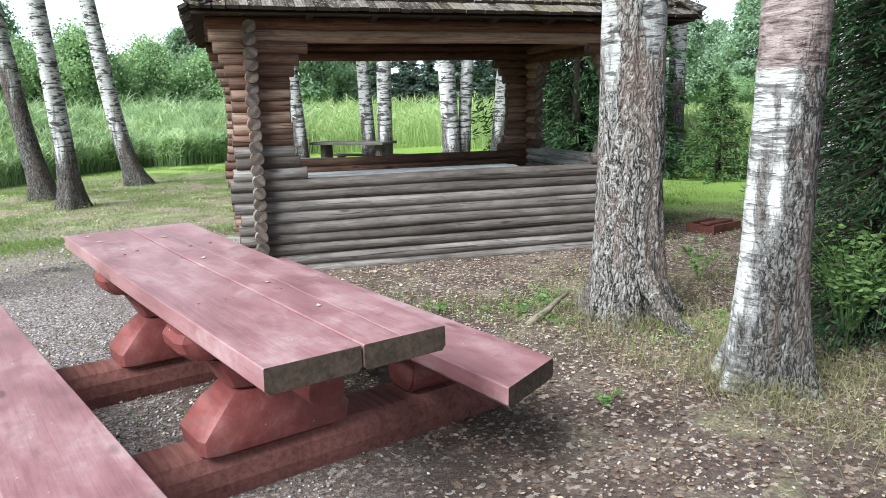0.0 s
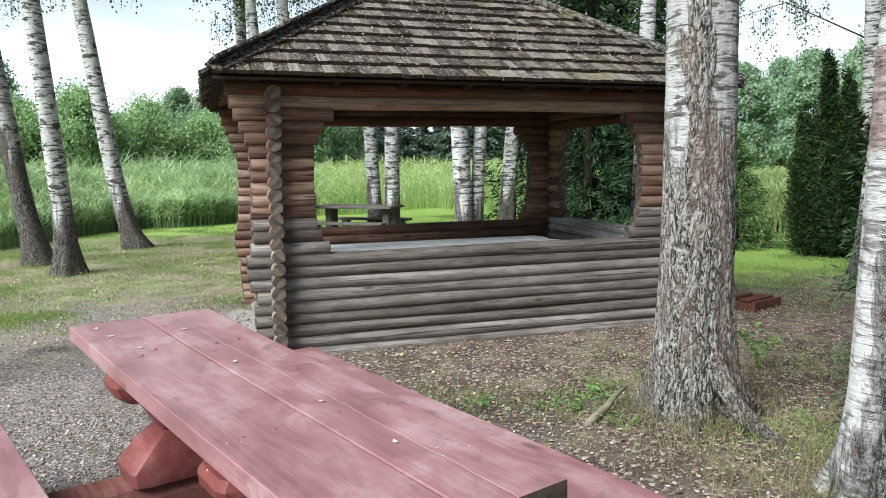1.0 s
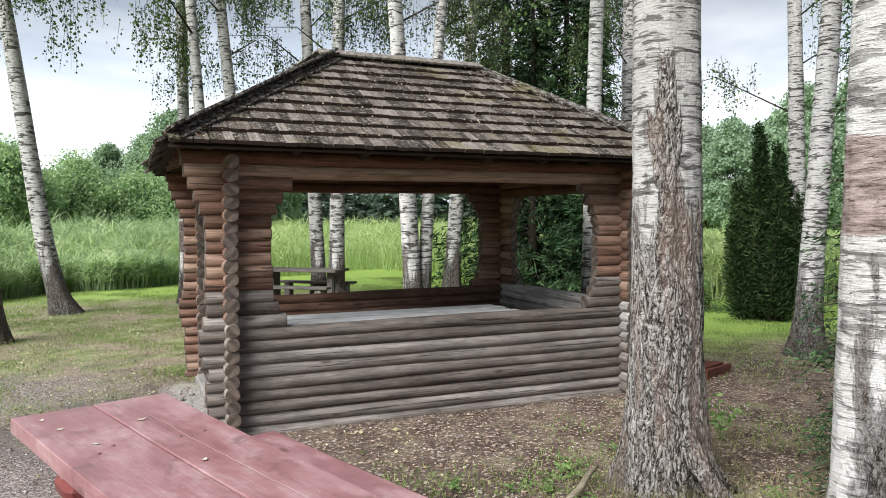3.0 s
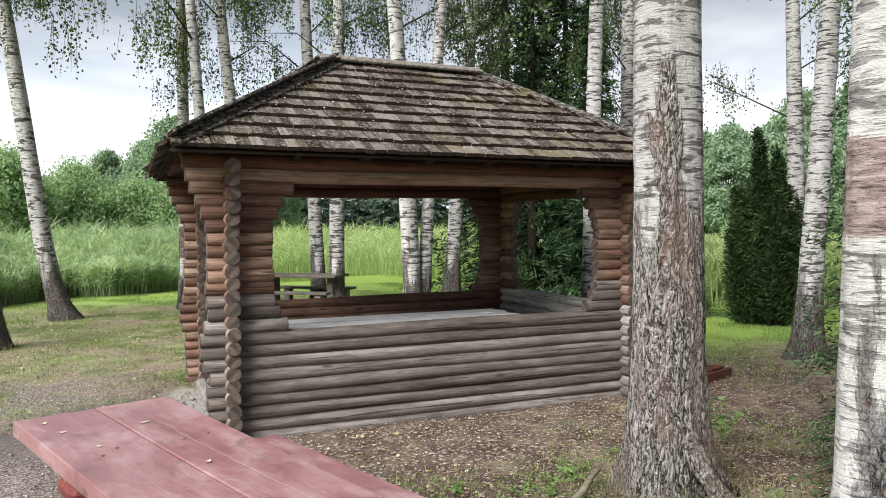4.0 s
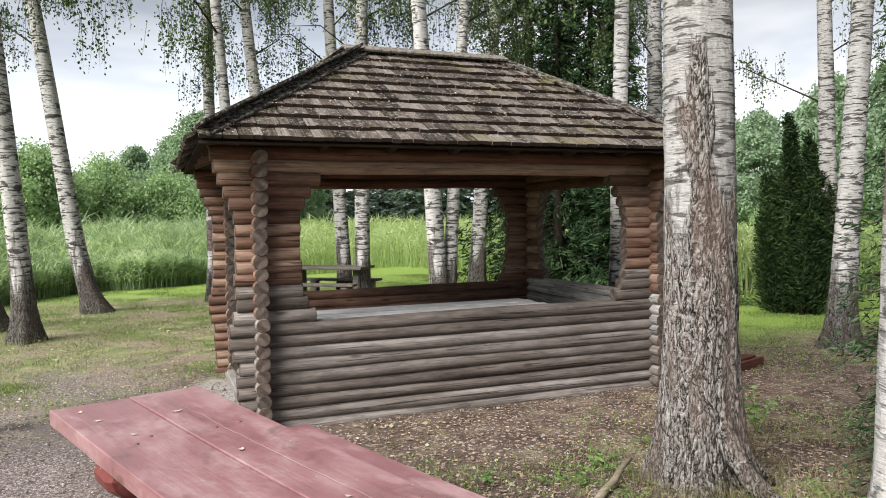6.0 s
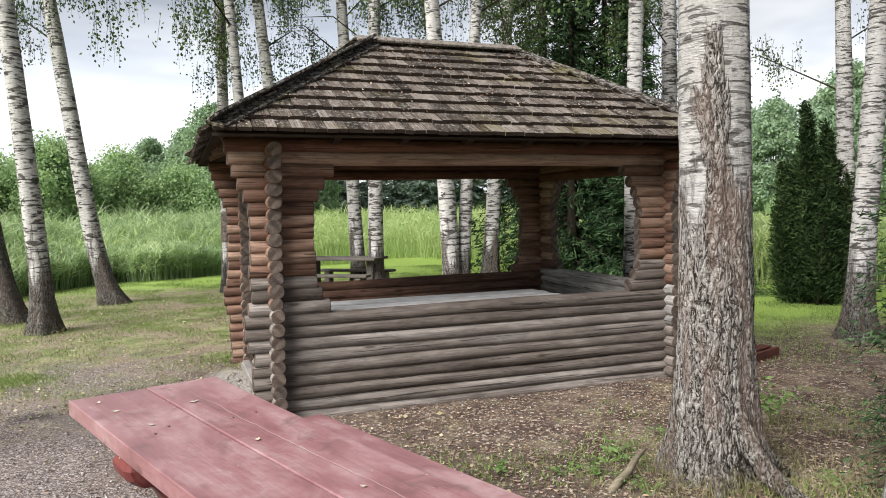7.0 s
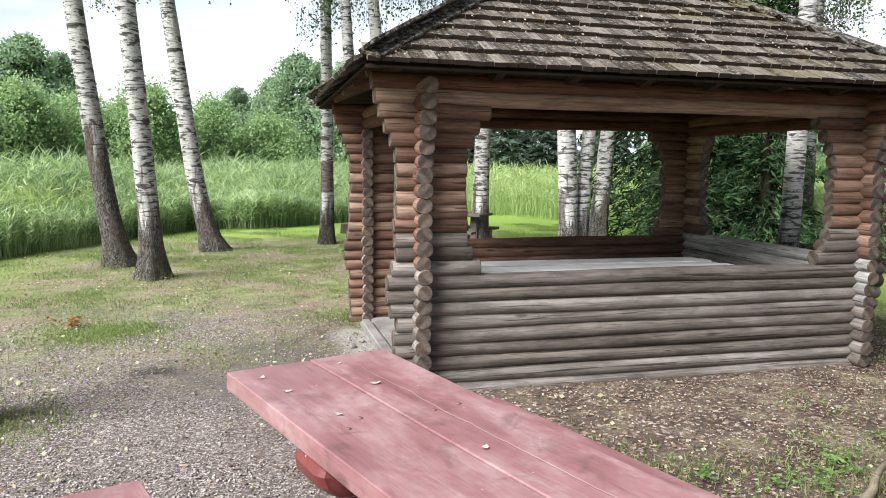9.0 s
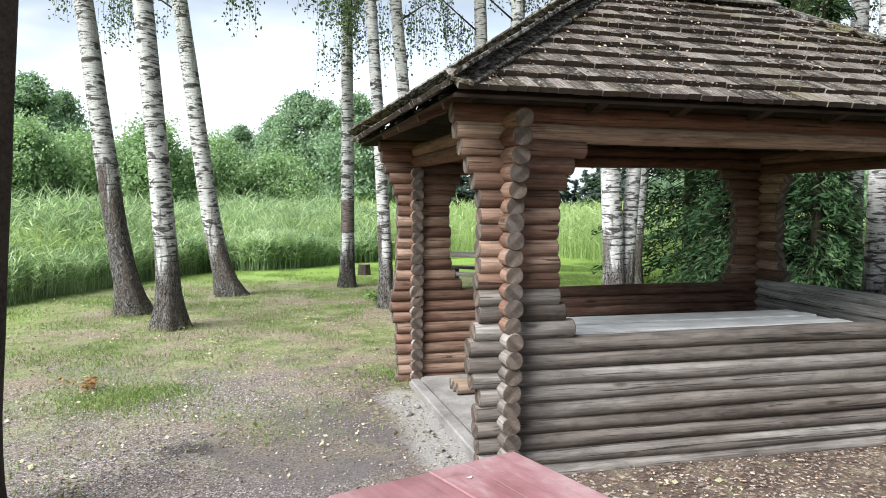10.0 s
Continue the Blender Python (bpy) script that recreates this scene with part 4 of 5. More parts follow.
def half_log_bm(x0, x1, w, h, flat=True):
    """A log with flattened top along y from x0 to x1, width w, height h."""
    bm = bmesh.new()
    prof = [(-w / 2, 0.0), (-w * 0.53, h * 0.35), (-w * 0.5, h * 0.7), (-w * 0.38, h * 0.97), (-w * 0.2, h), (w * 0.2, h), (w * 0.38, h * 0.97), (w * 0.5, h * 0.7), (w * 0.53, h * 0.35), (w / 2, 0.0)]
    rings = []
    n = 8
    for i in range(n + 1):
        y = x0 + (x1 - x0) * i / n
        rings.append([bm.verts.new((p[0] * (1 + 0.03 * math.sin(i * 1.3)), y, p[1])) for p in prof])
    for i in range(n):
        for j in range(len(prof)):
            k = (j + 1) % len(prof)
            bm.faces.new((rings[i][j], rings[i][k], rings[i + 1][k], rings[i + 1][j]))
    bm.faces.new(rings[0])
    bm.faces.new(rings[-1][::-1])
    bmesh.ops.recalc_face_normals(bm, faces=bm.faces[:])
    return bm


def picnic_table(at, turn, label, group=""):
    t = thing("picnic_table", label, "picnic table", group, at, turn)
    plank("tabletop_plank", -1.41, 1.47, (-0.370, -0.004), (-0.325, -0.003), 0.665, 0.75, t, 3, 0.004)
    plank("tabletop_plank", -1.42, 1.47, (0.002, 0.375), (0.003, 0.318), 0.665, 0.75, t, 4, 0.004)
    plank("seat", -1.22, 1.46, (-1.08, -0.745), (-0.96, -0.612), 0.365, 0.45, t, 7, 0.006, "thick red seat plank")
    plank("seat", -1.30, 1.46, (0.610, 0.965), (0.605, 0.965), 0.365, 0.45, t, 8, 0.006, "thick red seat plank", 0.13)
    for x in (-0.60, 0.65):
        part("trestle", trestle_bm(), M_RED, t, smooth=True).location = (x, 0, 0)
        ob = part("base_log", half_log_bm(-1.12, 1.15, 0.27, 0.18), M_BASE, t)
        ob.location = (x, 0, 0)
        for y in (-0.85, 0.78):
            bm = bmesh.new()
            bmesh.ops.create_cone(bm, cap_ends=True, segments=18, radius1=0.115, radius2=0.115, depth=0.26, matrix=Matrix.Rotation(radians(90), 4, "X"))
            for v in bm.verts:
                v.co.z = max(min(v.co.z, 0.095), -0.095)
            bmesh.ops.bevel(bm, geom=[e for e in bm.edges if abs(e.verts[0].co.y - e.verts[1].co.y) < 0.01], offset=0.012, segments=2, affect="EDGES")
            ob = part("seat_block", bm, M_RED, t)
            ob.location = (x, y, 0.272)
    bm = bmesh.new()
    bmesh.ops.create_cone(bm, cap_ends=True, segments=16, radius1=0.072, radius2=0.072, depth=2.16, matrix=Matrix.Rotation(radians(90), 4, "Y"))
    part("tie_beam", bm, M_RED, t).location = (0.03, 0.05, 0.475)
    r = random.Random(2)
    for x in (-0.6, 0.65):
        for y in (-0.25, -0.12, 0.10, 0.24):
            bm = bmesh.new()
            bmesh.ops.create_cone(bm, cap_ends=True, segments=10, radius1=0.010, radius2=0.008, depth=0.004)
            part("nail_head", bm, M_NAIL, t).location = (x + r.uniform(-0.04, 0.04), y + r.uniform(-0.03, 0.03), 0.752)
    return t


picnic_table((*TC, 0), TURN_DEG, "long red-painted log picnic table with worn, faded paint")



# ---- far picnic table, crate, stump, sticks ----
def far_table(at, turn):
    t = thing("plank_picnic_table", "grey weathered plank picnic table on the lawn behind", "picnic table", at=at, turn=turn)
    for i in range(3):
        y = -0.36 + i * 0.245
        part("tabletop_plank", box_bm(-0.85, y, 0.70, 0.85, y + 0.235, 0.75, 0.006), M_OLDBOARD, t)
    for y in (-0.78, 0.53):
        part("seat", box_bm(-0.85, y, 0.40, 0.85, y + 0.25, 0.45, 0.006), M_OLDBOARD, t)
    for x in (-0.65, 0.65):
        part("trestle", box_bm(x - 0.07, -0.16, 0.12, x + 0.07, 0.16, 0.70, 0.02, 2), M_OLDBOARD, t)
        part("base_beam", box_bm(x - 0.08, -0.80, 0.0, x + 0.08, 0.80, 0.13, 0.02, 2), M_LOG_GREY, t)
        for y in (-0.65, 0.65):
            part("seat_block", box_bm(x - 0.07, y - 0.09, 0.13, x + 0.07, y + 0.09, 0.40, 0.015, 2), M_LOG_GREY, t)


far_table((2.30, 8.75, 0), -38)


def crate(at, turn):
    t = thing("low_crate", "low open frame of faded red boards on the earth", "crate", at=at, turn=turn)
    part("board", box_bm(-0.42, -0.28, 0.0, 0.42, -0.22, 0.13, 0.006), M_BRICKRED, t)
    part("board", box_bm(-0.42, 0.22, 0.0, 0.42, 0.28, 0.13, 0.006), M_BRICKRED, t)
    part("board", box_bm(-0.42, -0.217, 0.0, -0.36, 0.217, 0.12, 0.006), M_BRICKRED, t)
    part("board", box_bm(0.36, -0.217, 0.0, 0.42, 0.217, 0.12, 0.006), M_BRICKRED, t)
    part("lid_board", box_bm(-0.45, -0.20, 0.134, 0.30, -0.02, 0.158, 0.005), M_BRICKRED, t)
    return t


crate((4.85, 0.28, 0), 20).scale = (0.64, 0.64, 0.8)


def stump(at, r, h, seed):
    n = 16
    ring = [r * (1 + 0.06 * math.sin(3 * k + seed)) for k in range(n)]
    vs, fs = [], []
    for z, f in ((-0.03, 1.25), (0.05, 1.08), (h - 0.01, 1.0), (h, 0.95)):
        vs += [(ring[k] * f * math.cos(6.283 * k / n), ring[k] * f * math.sin(6.283 * k / n), z) for k in range(n)]
    for i in range(3):
        for k in range(n):
            k2 = (k + 1) % n
            fs.append((i * n + k, i * n + k2, (i + 1) * n + k2, (i + 1) * n + k))
    fs.append(tuple(3 * n + k for k in range(n)))
    ob = new("tree_stump", mesh_of("tree_stump", vs, fs, [M_DARKBARK, M_FIRE], False, [0] * (3 * n) + [1]))
    ob.location = at
    tagged(ob, "short cut stump with pale top on the lawn", "stump")


stump((0.87, 12.8, 0), 0.14, 0.24, 4)


def stick(path, radii, label, mat=None):
    v, f = tube(path, radii, 9)
    ob = new("fallen_branch", mesh_of("fallen_branch", v, f, mat or M_STICK, True))
    tagged(ob, label, "branch")


stick([(1.40, -2.30, 0.012), (1.50, -2.23, 0.03), (1.60, -2.18, 0.055), (1.71, -2.09, 0.085), (1.83, -2.03, 0.12)], [0.022, 0.026, 0.023, 0.019, 0.012], "bare crooked branch leaning against the old birch's root")


def firewood():
    r = random.Random(6)
    for i in range(7):
        me = log_mesh(r.uniform(0.28, 0.40), r.uniform(0.035, 0.055), r, M_FIRE, 8, 0.006)
        ob = new("firewood_log", me)
        ob.matrix_basis = pose(0.02 + 0.11 * (i % 3), 1.72 + 0.11 * (i // 3), 0.10, 0, 0, r.uniform(-25, 25))
        tagged(ob, "split piece of firewood on the slab", "firewood", "pile of firewood")


firewood()


def root(tree_at, ang, ln, r, seed):
    """A root ridge running from the trunk down into the ground."""
    x, y, _ = tree_at
    c, sn = math.cos(radians(ang)), math.sin(radians(ang))
    path, radii = [], []
    for i in range(8):
        t = i / 7
        d = 0.12 + ln * t
        path.append((c * d + 0.03 * math.sin(3 * t + seed) * sn, sn * d, 0.48 * (1 - t) ** 2.2 - 0.02 * t))
        radii.append(r * (1.15 - 0.8 * t))
    return tube(path, radii, 10)


def dry_leaf(at, size, turn, mat):
    """A small curled leaf."""
    prof = [(-0.5, 0, 0.10), (-0.2, 0.26, 0.02), (-0.2, -0.26, 0.03), (0.15, 0.28, 0.0), (0.15, -0.26, 0.04), (0.5, 0, 0.16), (-0.2, 0, 0.0), (0.15, 0, 0.0)]
    fs = [(0, 6, 1), (0, 2, 6), (1, 6, 7, 3), (6, 2, 4, 7), (3, 7, 5), (7, 4, 5)]
    ob = new("fallen_leaf", mesh_of("fallen_leaf", [(p[0] * size, p[1] * size, p[2] * size + 0.002) for p in prof], fs, mat))
    ob.matrix_basis = pose(*at, 0, 0, turn)
    tagged(ob, "small dry curled birch leaf on the tabletop", "leaf", "leaves on the tabletop")


for k, (x, y, sz) in enumerate(((-0.84, -2.17, 0.05), (-1.27, -2.0, 0.035), (-1.02, -2.50, 0.03), (-0.62, -2.9, 0.035), (-0.35, -3.55, 0.03), (-0.95, -1.85, 0.028), (-0.2, -4.0, 0.028), (-1.18, -2.2, 0.04))):
    dry_leaf((x, y, 0.752), sz, 77 * k, M_PALE)

# ---- trees ----
def trunk_mesh(name, height, r0, lean, seed, mat, flare=1.0, seg=20, rings=30, buttress=5, fissure=1.0, sweep=(0, 0), ridges=()):
    """Tapered trunk with root flare and low ridges; lean is the shift of the top in x and y."""
    r = random.Random(seed)
    ph = [r.uniform(0, 6.28) for _ in range(6)]
    vs, fs = [], []
    for i in range(rings + 1):
        t = (i / rings) ** 1.6
        z = -0.08 + height * t
        taper = r0 * (1 - 0.62 * t)
        fl = math.exp(-max(z, 0) / 0.27) * flare
        cx = lean[0] * t ** 1.15 + 0.012 * math.sin(ph[4] + z * 0.6) * min(1, z)
        cy = lean[1] * t ** 1.15 + 0.012 * math.sin(ph[5] + z * 0.5) * min(1, z)
        cx += sweep[0] * math.exp(-max(z, 0) / 0.75)
        cy += sweep[1] * math.exp(-max(z, 0) / 0.75)
        for k in range(seg):
            a = 2 * math.pi * k / seg
            lob = 0.5 + 0.5 * math.cos(buttress * a + ph[0]) * math.cos(a + ph[1])
            rr = taper * (1 + 0.05 * math.sin(3 * a + ph[2]) + fl * (0.35 + 0.9 * lob ** 2))
            rr *= 1 + 0.05 * noise.noise(Vector((math.cos(a) * 2, math.sin(a) * 2, z * 1.8 + seed))) + 0.03 * noise.noise(Vector((math.cos(a) * 6, math.sin(a) * 6, z * 5 + seed))) - (0.06 * fissure if seg > 60 else 0) * max(0.12, min(1, (2.1 - z) * 0.7)) * max(0, 1 - 5 * abs(noise.noise(Vector((math.cos(a) * 3.6, math.sin(a) * 3.6, z * 1.5 + seed)))))
            for ang, wide, tall, high in ridges:
                off = (math.degrees(a) - ang - 5 * math.sin(z * 2.3 + ang) - 3 * math.sin(z * 7.1) + 180) % 360 - 180
                rr += high * math.exp(-(off / wide) ** 2) * min(1.0, max(0.0, (tall - z) * 3)) * (0.8 + 0.5 * noise.noise(Vector((ang, off * 0.2, z * 9))))
            vs.append((cx + rr * math.cos(a), cy + rr * math.sin(a), z))
    for i in range(rings):
        for k in range(seg):
            k2 = (k + 1) % seg
            fs.append((i * seg + k, i * seg + k2, (i + 1) * seg + k2, (i + 1) * seg + k))
    return mesh_of(name, vs, fs, mat, True)


def trunk_point(height, lean, z):
    t = z / height
    return Vector((lean[0] * t ** 1.15, lean[1] * t ** 1.15, z))


def birch(at, r0, lean, seed, height=14.0, crown=(5.2, 12.5), spread=2.1, strands=560, mat=None, label="", flare=1.0, detail=1, leafmat=None, sweep=(0, 0), ridges=()):
    tree = thing("birch_tree", label or "tall birch with white bark and a blackened foot", "tree", "birches round the gazebo", at)
    child("trunk", trunk_mesh("trunk", height, r0, lean, seed, mat or M_BIRCH, flare, 20 if detail == 1 else 110, 30 if detail == 1 else 190, fissure=1.0 if mat is M_BIRCH_OLD else 0.4, sweep=sweep, ridges=ridges), tree)
    rng = np.random.default_rng(seed)
    r = random.Random(seed)
    twv, twf, centres, along = [], [], [], []
    limbs = []
    for k in range(9):
        z = crown[0] - 0.6 + (height - crown[0]) * 0.85 * k / 9
        base = trunk_point(height, lean, z)
        a = r.uniform(0, 6.28)
        ln = spread * (1 - 0.45 * k / 9) * r.uniform(0.75, 1.15)
        mid = base + Vector((math.cos(a) * ln * 0.5, math.sin(a) * ln * 0.5, ln * 0.30))
        tip = base + Vector((math.cos(a) * ln, math.sin(a) * ln, ln * 0.22))
        limbs.append((base, mid, tip))
        v, f = tube([base, mid, tip], [0.020 * (1 - 0.06 * k), 0.010, 0.003], 6)
        child("limb", mesh_of("limb", v, f, M_DARKBARK, True), tree)
    hubs = []
    for _ in range(max(8, strands // 11)):
        base, mid, tip = r.choice(limbs)
        t = r.uniform(0.25, 1.05)
        p = base.lerp(mid, t * 2) if t < 0.5 else mid.lerp(tip, t * 2 - 1)
        hubs.append((p + Vector((r.gauss(0, 0.30), r.gauss(0, 0.30), r.gauss(0.0, 0.25))), r.uniform(0.35, 1.0)))
    for _ in range(strands):
        p, reach = r.choice(hubs)
        p = p + Vector((r.gauss(0, 0.13), r.gauss(0, 0.13), r.gauss(0.0, 0.12)))
        ln = r.uniform(0.45, 1.25) * reach
        sway = Vector((r.gauss(0, 0.12), r.gauss(0, 0.12), 0))
        n = max(4, int(ln / 0.04))
        end = p + sway * ln + Vector((0, 0, -ln))
        v, f = tube([p, end], [0.004, 0.0015], 3, False)
        o = len(twv)
        twv.extend(v)
        twf.extend(tuple(o + e for e in q) for q in f)
        s = np.linspace(0.05, 1, n)[:, None]
        c = np.array(p) + (np.array(end) - np.array(p)) * s + rng.normal(size=(n, 3)) * 0.055
        centres.append(c)
        along.append(np.tile(np.array([0, 0, -0.7]), (n, 1)) + rng.normal(size=(n, 3)) * 0.5)
    c = np.concatenate(centres)
    v, f = leaf_quads(c, 0.054, rng, np.concatenate(along), 0.75)
    tagged(child("crown", np_mesh("crown", v, f, leafmat or M_LEAF_BIRCH), tree, None, "drooping strands of small green leaves"), kind="stuff")
    tagged(child("twigwork", mesh_of("twigwork", twv, twf, M_DARKBARK), tree), kind="stuff")
    return tree


BIRCHES = [
    # place, radius, lean of the top, seed, bark, label
    ((2.145, -2.265, 0), 0.228, (0.05, 0.0), 21, M_BIRCH_OLD, "old thick birch with deeply cracked grey bark and spreading roots"),
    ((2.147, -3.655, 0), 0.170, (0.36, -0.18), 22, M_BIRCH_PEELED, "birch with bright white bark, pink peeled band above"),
    ((-3.48, 7.40, 0), 0.165, (-1.70, 0.10), 23, M_BIRCH_GREY, ""),
    ((-2.70, 5.95, 0), 0.150, (-1.05, 0.10), 24, M_BIRCH, ""),
    ((-2.26, 9.40, 0), 0.170, (-1.83, 0.10), 25, M_BIRCH, ""),
    ((0.15, 10.33, 0), 0.140, (0.06, 0.20), 26, M_BIRCH_RINGED, "birch with white bark and a dark peeled ring"),
    ((0.42, 7.28, 0), 0.110, (-0.83, 0.40), 27, M_BIRCH, ""),
    ((1.25, 8.81, 0), 0.135, (-1.20, 0.22), 28, M_BIRCH, ""),
    ((2.79, 9.35, 0), 0.155, (-0.56, 0.27), 29, M_BIRCH, ""),
    ((2.89, 8.40, 0), 0.160, (0.40, 0.22), 30, M_BIRCH, ""),
    ((3.41, 5.40, 0), 0.155, (-0.84, 0.07), 31, M_BIRCH, ""),
    ((3.60, 5.50, 0), 0.115, (1.20, 0.07), 32, M_BIRCH, ""),
    ((5.70, 9.04, 0), 0.180, (1.44, 0.11), 33, M_BIRCH, ""),
    ((7.44, 9.00, 0), 0.170, (1.69, 0.0), 34, M_BIRCH, ""),
    ((4.51, 1.99, 0), 0.112, (0.77, 0.30), 35, M_BIRCH, ""),
    ((8.75, 6.66, 0), 0.185, (0.11, 0.17), 39, M_BIRCH_GREY, "grey rough-barked birch at the wood's edge"),
    ((11.05, 4.40, 0), 0.170, (-0.35, 0.14), 36, M_BIRCH_GREY, ""),
    ((6.74, 0.58, 0), 0.150, (1.83, 0.46), 37, M_BIRCH, ""),
]
LOW = {36: 4.3, 39: 3.5, 34: 4.2, 33: 4.4}
SWEEP = {23: (0.16, -0.05), 25: (0.26, -0.06)}
for n, (at, r0, lean, seed, mt, lab) in enumerate(BIRCHES):
    birch(at, r0, lean, seed, mat=mt, label=lab, flare=(0.62, 0.75)[n] if n < 2 else 0.95 if n < 4 else 1.25 if n == 4 else 0.85, detail=2 if n < 2 else 1, crown=(6.2, 12.5) if n < 2 else (LOW.get(seed, 5.5), 12.5), strands=800 if seed in LOW else 560, spread=2.7 if seed in LOW else 2.1, sweep=SWEEP.get(seed, (0, 0)), ridges=((216, 5.5, 2.1, 0.022), (236, 5.0, 2.75, 0.020), (253, 4.5, 1.5, 0.018)) if n == 0 else ())
for ang, ln, r, k in ((-78, 0.62, 0.075, 1), (-30, 0.42, 0.07, 2), (-125, 0.36, 0.07, 3), (-165, 0.30, 0.065, 4), (40, 0.4, 0.07, 5)):
    v, f = root(BIRCHES[0][0], ang, ln, r, k)
    child("root", mesh_of("root", v, f, M_BIRCH_OLD, True), bpy.data.objects["birch_tree"])
dark = thing("alder_tree", "dark rough-barked trunk at the edge of the clearing", "tree", at=(-3.06, -0.05, 0))
child("trunk", trunk_mesh("trunk", 11, 0.15, (0.9, 0.2), 51, M_DARKBARK, 0.35), dark)


def conifer(name, at, height, width, seed, mat, label, category, low=0.1, n=5200, droop=0.35, size=0.16, group=""):
    """Trunk with whorls of drooping boughs carrying flat sprays."""
    tree = thing(name, label, category, group, at)
    rng = np.random.default_rng(seed)
    r = random.Random(seed)
    v, f = tube([(0, 0, -0.05), (0, 0, height * 0.5), (0, 0, height)], [0.04 + height * 0.012, height * 0.008, 0.01], 8)
    child("trunk", mesh_of("trunk", v, f, M_DARKBARK, True), tree)
    cs, al, bv, bf = [], [], [], []
    boughs = max(24, n // 55)
    for i in range(boughs):
        t = (i + r.random()) / boughs
        z = low + (height - low) * t
        ln = width * (1 - t) ** 0.85 * r.uniform(0.6, 1.12) + 0.05
        a = r.uniform(0, 6.283)
        m = max(8, int(n / boughs * (0.35 + 1.3 * (1 - t))))
        s = rng.uniform(0.12, 1, m) ** 0.75
        side = rng.normal(size=m) * 0.16 * ln * (1.15 - s)
        zz = z - droop * ln * s ** 1.4 + 0.12 * ln * np.maximum(0, s - 0.7) + rng.normal(size=m) * 0.05 - rng.uniform(0, 0.14, m) * ln * 0.6
        c = np.stack([math.cos(a) * ln * s - math.sin(a) * side, math.sin(a) * ln * s + math.cos(a) * side, zz], 1)
        d = np.tile(np.array([math.cos(a), math.sin(a), -0.35]), (m, 1))
        cs.append(c)
        al.append(d + rng.normal(size=(m, 3)) * 0.4)
        q, g = tube([(0, 0, z), (math.cos(a) * ln * 0.9, math.sin(a) * ln * 0.9, z - droop * ln * 0.85)], [0.012, 0.004], 4, False)
        o = len(bv)
        bv.extend(q)
        bf.extend(tuple(o + e for e in w) for w in g)
    v, f = leaf_quads(np.concatenate(cs), size, rng, np.concatenate(al), 0.22)
    tagged(child("crown", np_mesh("crown", v, f, mat), tree), kind="stuff")
    tagged(child("twigwork", mesh_of("twigwork", bv, bf, M_DARKBARK), tree), kind="stuff")
    return tree


def juniper(at, seed):
    """Bush of several upright plumes of short sprays, each with a thin tip of its own."""
    tree = thing("juniper", "tall dark green juniper bush with ragged plumes", "bush", at=at)
    rng = np.random.default_rng(seed)
    r = random.Random(seed)
    cs, al = [], []
    for k in range(40):
        a = r.uniform(0, 6.283)
        d = 0.56 * r.random() ** 0.7
        high = (3.6 - 3.3 * d) * r.uniform(0.66, 1.05)
        low = r.uniform(0.02, 0.25)
        foot = Vector((math.cos(a) * d * 0.6, math.sin(a) * d * 0.6, -0.03))
        tip = Vector((math.cos(a) * (d * 1.1 + 0.04), math.sin(a) * (d * 1.1 + 0.04), high))
        v, f = tube([foot, foot.lerp(tip, 0.5), tip], [0.03, 0.018, 0.004], 6)
        child("stem", mesh_of("stem", v, f, M_DARKBARK, True), tree)
        m = int(1000 * (high - low))
        t = rng.uniform(low / high, 1.0, m)
        wide = 0.20 * np.sin(np.pi * np.clip(t * 0.74 + 0.25, 0, 1)) ** 1.3 + 0.012
        out = rng.normal(size=(m, 3))
        out[:, 2] = 0
        out /= np.linalg.norm(out, axis=1)[:, None] + 1e-9
        q = np.array(foot) + (np.array(tip) - np.array(foot)) * t[:, None]
        cs.append(q + out * (wide * rng.uniform(0.2, 1.3, m))[:, None] + rng.normal(size=(m, 3)) * 0.035)
        al.append(out * 1.1 + np.array([0, 0, 0.7]) + rng.normal(size=(m, 3)) * 0.35)
    v, f = leaf_quads(np.concatenate(cs), 0.10, rng, np.concatenate(al), 0.22)
    tagged(child("crown", np_mesh("crown", v, f, M_JUNIPER), tree), kind="stuff")


conifer("spruce_tree", (6.75, 7.2, 0), 8.0, 1.65, 61, M_NEEDLE, "dense dark spruce behind the gazebo", "tree", 0.1, 17000, 0.4, 0.17)
conifer("spruce_tree", (7.55, 7.2, 0), 9.0, 1.35, 62, M_NEEDLE, "dense dark spruce behind the gazebo", "tree", 0.1, 15000, 0.4, 0.18)
conifer("spruce_tree", (7.3, 5.9, 0), 6.5, 1.15, 67, M_NEEDLE, "dark spruce behind the gazebo's corner", "tree", 0.1, 14000, 0.4, 0.16)
conifer("spruce_tree", (7.4, 9.6, 0), 12.0, 2.6, 66, M_NEEDLE, "tall dark spruce behind the gazebo", "tree", 0.4, 17000, 0.4, 0.2)
conifer("spruce_sapling", (8.45, 4.85, 0), 1.95, 0.95, 63, M_YOUNG, "young green spruce standing in the grass", "tree", 0.05, 7000, 0.05, 0.10)
juniper((8.92, 3.31, 0), 64)
conifer("spruce_tree", (3.46, -3.20, 0), 7.0, 0.86, 65, M_NEEDLE, "spruce with dark drooping boughs beside the white birch", "tree", 0.15, 85000, 0.30, 0.055)


